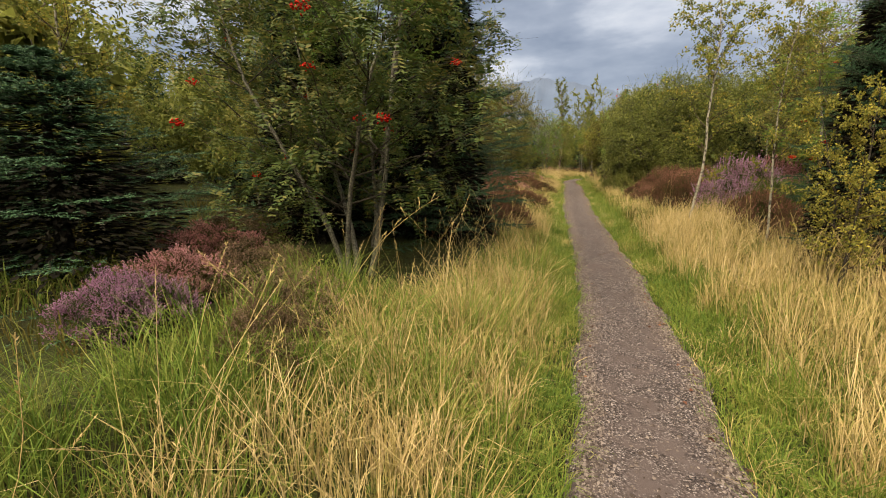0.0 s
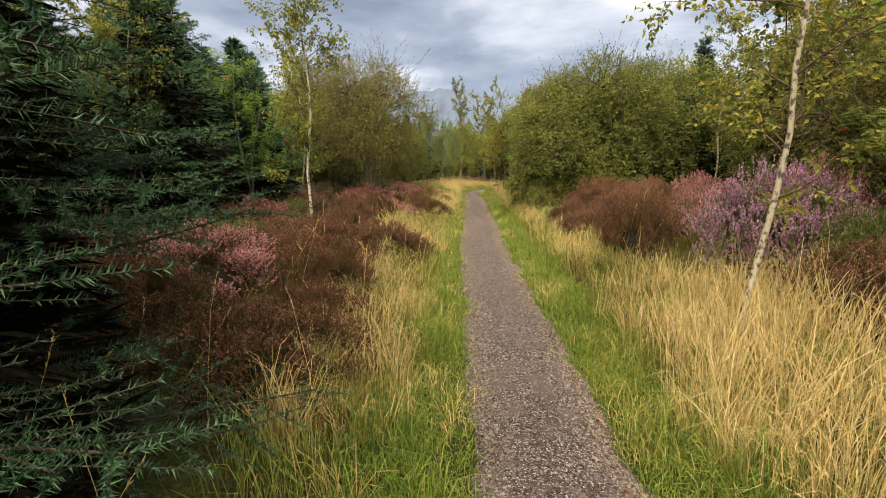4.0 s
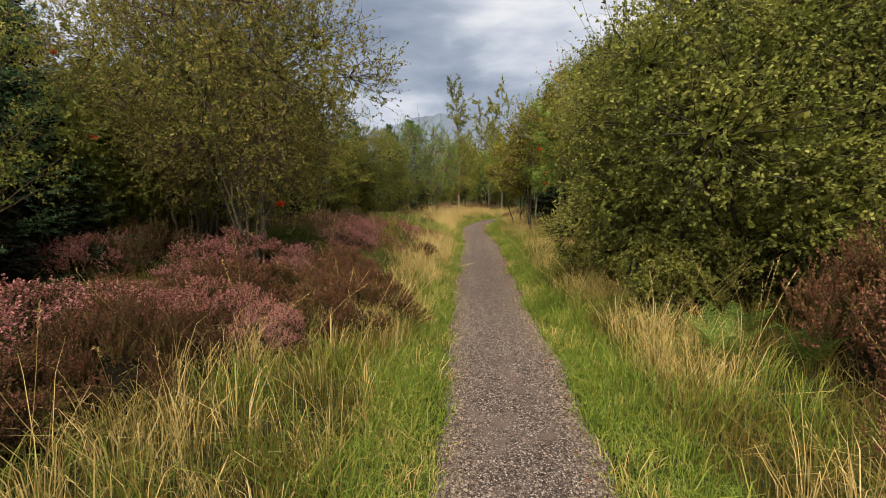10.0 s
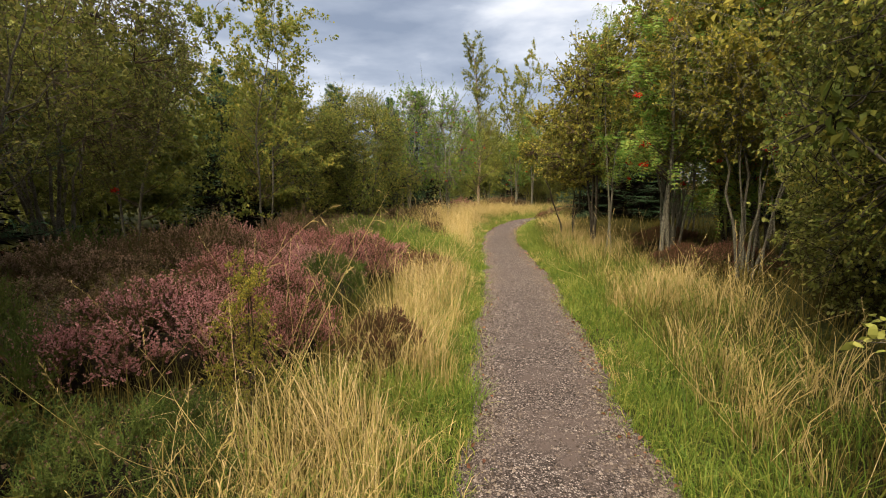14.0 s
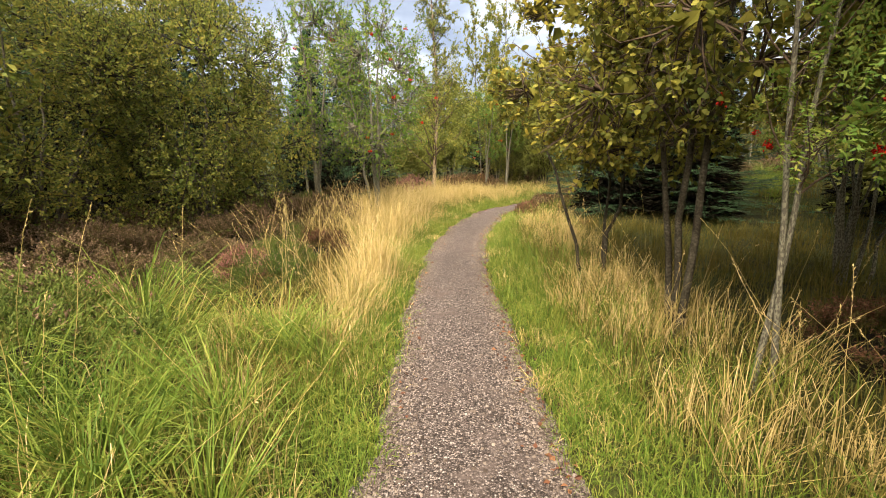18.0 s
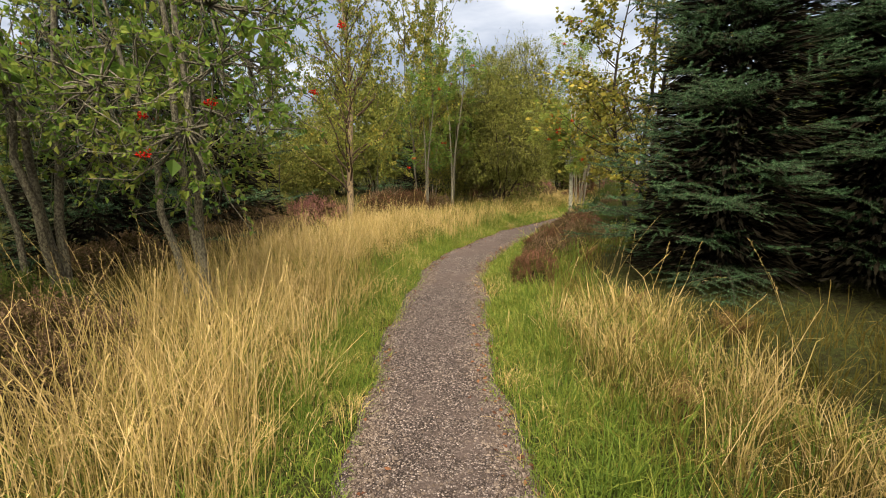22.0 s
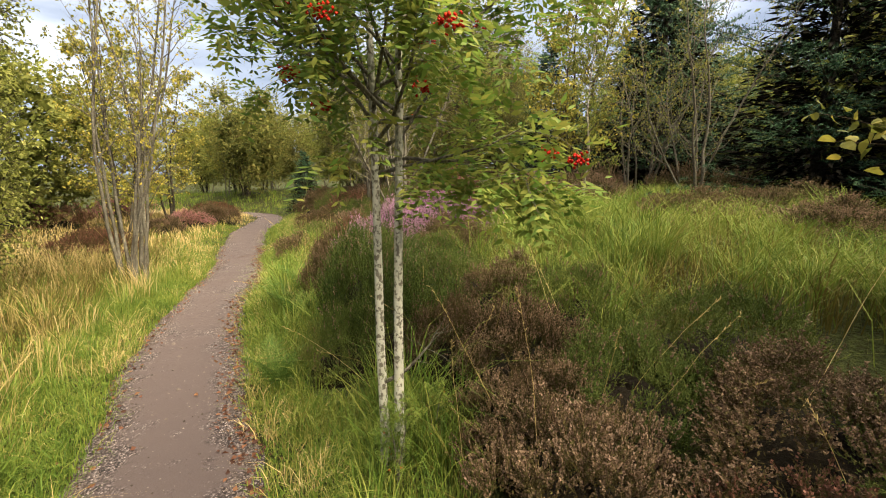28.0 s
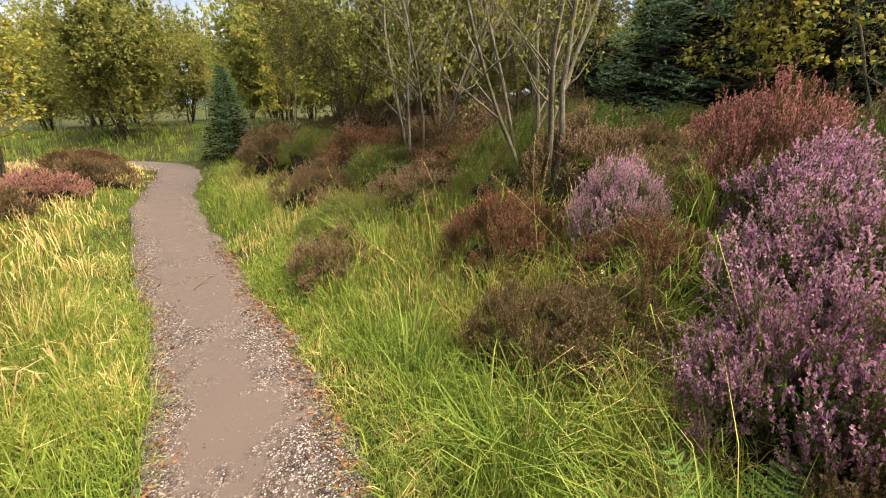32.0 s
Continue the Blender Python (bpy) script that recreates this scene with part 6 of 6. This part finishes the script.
sward("tall_grass", "tall pale dry grass in a stand", M_STRAW, 5000, 26, 25, 31, left((0, 0.65), (60, 0.7)), left((0, 1.4), (60, 1.4)), 0.72, 0.0045, 0.07, 0.4, 0.8, -0.4, 2.0)
sward("green_tussocks", "long green tussock grass by the rowan", M_GREEN, 22000, 90, 41, 52, right((0, 0.6), (60, 0.6)), right((41, 3.6), (52, 4.2)), 0.6, 0.0065, 0.075, 0.75, 1.0, -0.8, 7.0)
sward("green_slope", "long green grass on the bank behind the heather", M_SLOPE, 44000, 70, 42, 48.5, right((0, 1.2), (60, 1.3)), right((42, 6.0), (58, 7.5)), 0.44, 0.0062, 0.085, 0.85, 1.0, -0.5, 3.0)
sward("green_tussocks", "long green tussock grass on the verge", M_GREEN, 5000, 110, 30.3, 32.3, left((0, 0.9), (60, 0.9)), left((0, 2.6), (60, 2.6)), 0.7, 0.009, 0.07, 0.75, 1.0, -0.8, 7.0)

# fallen leaves
s, d = np.r_[rng.uniform(5, 26, 300), rng.uniform(26, 40.5, 900), rng.uniform(40.5, 53, 2300)], rng.choice([-1, 1, 1, 1], 3500)
d = d * (half_width(s) - 0.02 + rng.normal(-0.01, 0.065, 3500))
q = on_way(s, d)
z = np.maximum(path_top(s, d), ground_z(q[:, 0], q[:, 1])) + 0.006
a = rng.uniform(0, 6.28, 3500)
v, f = kites(rng, np.c_[q, z], np.stack([np.cos(a), np.sin(a), rng.normal(0, 0.2, 3500)], 1), rng.uniform(0.022, 0.046, 3500), rng.uniform(0.015, 0.03, 3500))
tagged(new("fallen_leaves", mesh_of("fallen_leaves", v, f, M_FALLEN)), "brown and orange leaves fallen along the path", "leaves", kind="stuff")

# single flowering stems over the verges
m = 1350
s = np.r_[rng.uniform(4, 12, 300), rng.uniform(12, 30, 200), rng.uniform(30, 46, 250), rng.uniform(46, 52, 50), rng.uniform(22, 33, 250), rng.uniform(33.5, 39.5, 300)]
d = np.where(np.arange(m) < 1050, rng.choice([-1, 1], m), -1) * rng.uniform(0.9, 2.2, m)
q = on_way(s, d)
up = rng.uniform(0.55, 1.15, m)
sway = np.c_[rng.normal(0, 0.45, (m, 2)), np.ones(m)]
stem = crooked(rng, np.c_[q, ground_z(q[:, 0], q[:, 1]) - 0.02], sway, up, 9, 0.05, -0.035)
pieces = [tubes(stem, np.full((m, 9), 0.0013) * np.linspace(1.2, 0.6, 9), 3)]
k = np.repeat(np.arange(m), 16)
at, dr = pick(stem[k], rng.uniform(0.82, 1.0, len(k)))
pieces.append(kites(rng, at, dr + rng.normal(0, 0.4, (len(k), 3)), rng.uniform(0.012, 0.026, len(k)), 0.004))
v, f = join(pieces)
tagged(new("seed_stems", mesh_of("seed_stems", v, f, M_STRAW)), "thin dry flowering grass stems with seed heads", "grass", kind="stuff")


def tall_stem(base, middle, tip, seed):
    """One tall dry grass stem with drooping spikelets along its upper part."""
    rr = np.random.default_rng(seed)
    t = np.linspace(0, 1, 14)[:, None]
    a, b, c = (np.array(p, float) for p in (base, middle, tip))
    ctrl = 2 * b - (a + c) / 2
    line = ((1 - t) ** 2 * a + 2 * t * (1 - t) * ctrl + t**2 * c - a)[None]
    root = new("grass_stem")
    part("stalk", mesh_of("stalk", *tubes(line, np.linspace(0.0026, 0.0009, 14)[None], 5), M_STRAW, True), root)
    for u in (0.55, 0.66, 0.75, 0.83, 0.9, 0.96):
        p, d = pick(line, np.array([u]))
        out = unit(d + rr.normal(0, 0.7, (1, 3)))
        spike = crooked(rr, p, out, 0.15 * (1.35 - u), 6, 0.06, -0.12)
        k = np.zeros(14, int)
        at, dr = pick(spike[k], rr.uniform(0.35, 1, 14))
        part("spikelet", mesh_of("spikelet", *join([tubes(spike, np.full((1, 6), 0.0008), 3), kites(rr, at, dr + rr.normal(0, 0.25, (14, 3)), rr.uniform(0.012, 0.022, 14), 0.004)]), M_STRAW), root)
    root.matrix_basis = Matrix.Translation(base)
    return tagged(root, "tall bleached grass stem with drooping spikelets", "grass", group="tall grass stems")


for base, middle, tip, seed in [
        ((-0.25, 12.05, 0.08), (0.1, 12.2, 0.83), (0.38, 12.42, 1.38), 1), ((-0.75, 12.3, 0.1), (-0.42, 12.4, 0.85), (0.05, 12.5, 1.3), 2),
        ((0.22, 19.05, 0.05), (0.26, 19.12, 0.6), (0.2, 19.2, 1.08), 3), ((0.45, 22.0, 0.05), (0.2, 22.1, 0.75), (0.45, 22.25, 1.2), 4),
        ((-1.9, -6.35, 0.1), (-2.1, -6.2, 0.55), (-2.75, -5.9, 0.75), 5), ((-1.75, -6.2, 0.1), (-1.6, -6.0, 0.75), (-1.15, -5.75, 1.2), 6)]:
    tall_stem(base, middle, tip, seed)


# ---- moss and twigs ----
def hummock(x, y, r, h):
    rr = np.random.default_rng(61)
    a, e = np.meshgrid(np.linspace(0, 2 * np.pi, 28, endpoint=False), np.linspace(0, np.pi / 2, 10))
    w = 1 + 0.15 * np.sin(3 * a + 1) + 0.1 * np.sin(5 * a + 3 * e)
    v = np.stack([np.cos(a) * np.cos(e) * r * w, np.sin(a) * np.cos(e) * r * 0.7 * w, np.sin(e) * h - 0.06], -1).reshape(-1, 3)
    i = np.arange(280).reshape(10, 28)
    j = np.roll(i, -1, 1)
    qd = np.stack([i[:-1], j[:-1], j[1:], i[1:]], -1).reshape(-1, 4)
    ob = new("moss_hummock", mesh_of("moss_hummock", v, np.concatenate([qd[:, [0, 1, 2]], qd[:, [0, 2, 3]]]), M_MOSS, True))
    ob.matrix_basis = pose(x, y, float(ground_z(x, y)[0]), 0, 0, 20)
    p = v[rr.integers(28, len(v), 2600)] * rr.uniform(0.96, 1.02, (2600, 1)) + rr.normal(0, 0.02, (2600, 3))
    tuft = part("moss_pile", mesh_of("moss_pile", *kites(rr, p, rr.normal(0, 0.5, (2600, 3)) + [0, 0, 1], rr.uniform(0.015, 0.03, 2600), 0.008), M_MOSS), ob)
    tagged(tuft, kind="stuff")
    tagged(ob, "bright yellow-green moss hummock in dark heather", "moss")


hummock(-2.1, 11.7, 0.6, 0.3)


def fallen_twig(x, y, length, turn, seed):
    rr = np.random.default_rng(seed)
    line = crooked(rr, np.zeros((1, 3)), np.array([[1.0, 0, 0]]), length, 7, 0.12, 0.0)
    line[..., 2] = np.abs(line[..., 2]) * 0.15 + 0.006
    p, d = pick(np.repeat(line, 3, 0), np.array([0.35, 0.55, 0.75]))
    side = crooked(rr, p, d + rr.normal(0, 0.6, (3, 3)) * [1, 1, 0.05], length * 0.3, 4, 0.1, 0.0)
    side[..., 2] = np.abs(side[..., 2]) * 0.6 + 0.004
    v, f = join([tubes(line, np.linspace(0.005, 0.002, 7)[None], 5), tubes(side, np.full((3, 4), 0.0022), 4)])
    ob = new("twig", mesh_of("twig", v, f, M_TWIG, True))
    s_, d_ = beside([(x, y)])
    ob.matrix_basis = pose(x, y, float(path_top(s_, d_)[0]), 0, 0, turn)
    return tagged(ob, "thin brown twig fallen on the footpath", "twig")


fallen_twig(0.45, -1.6, 0.35, 70, 3)
fallen_twig(10.96, 33.75, 0.3, 10, 4)
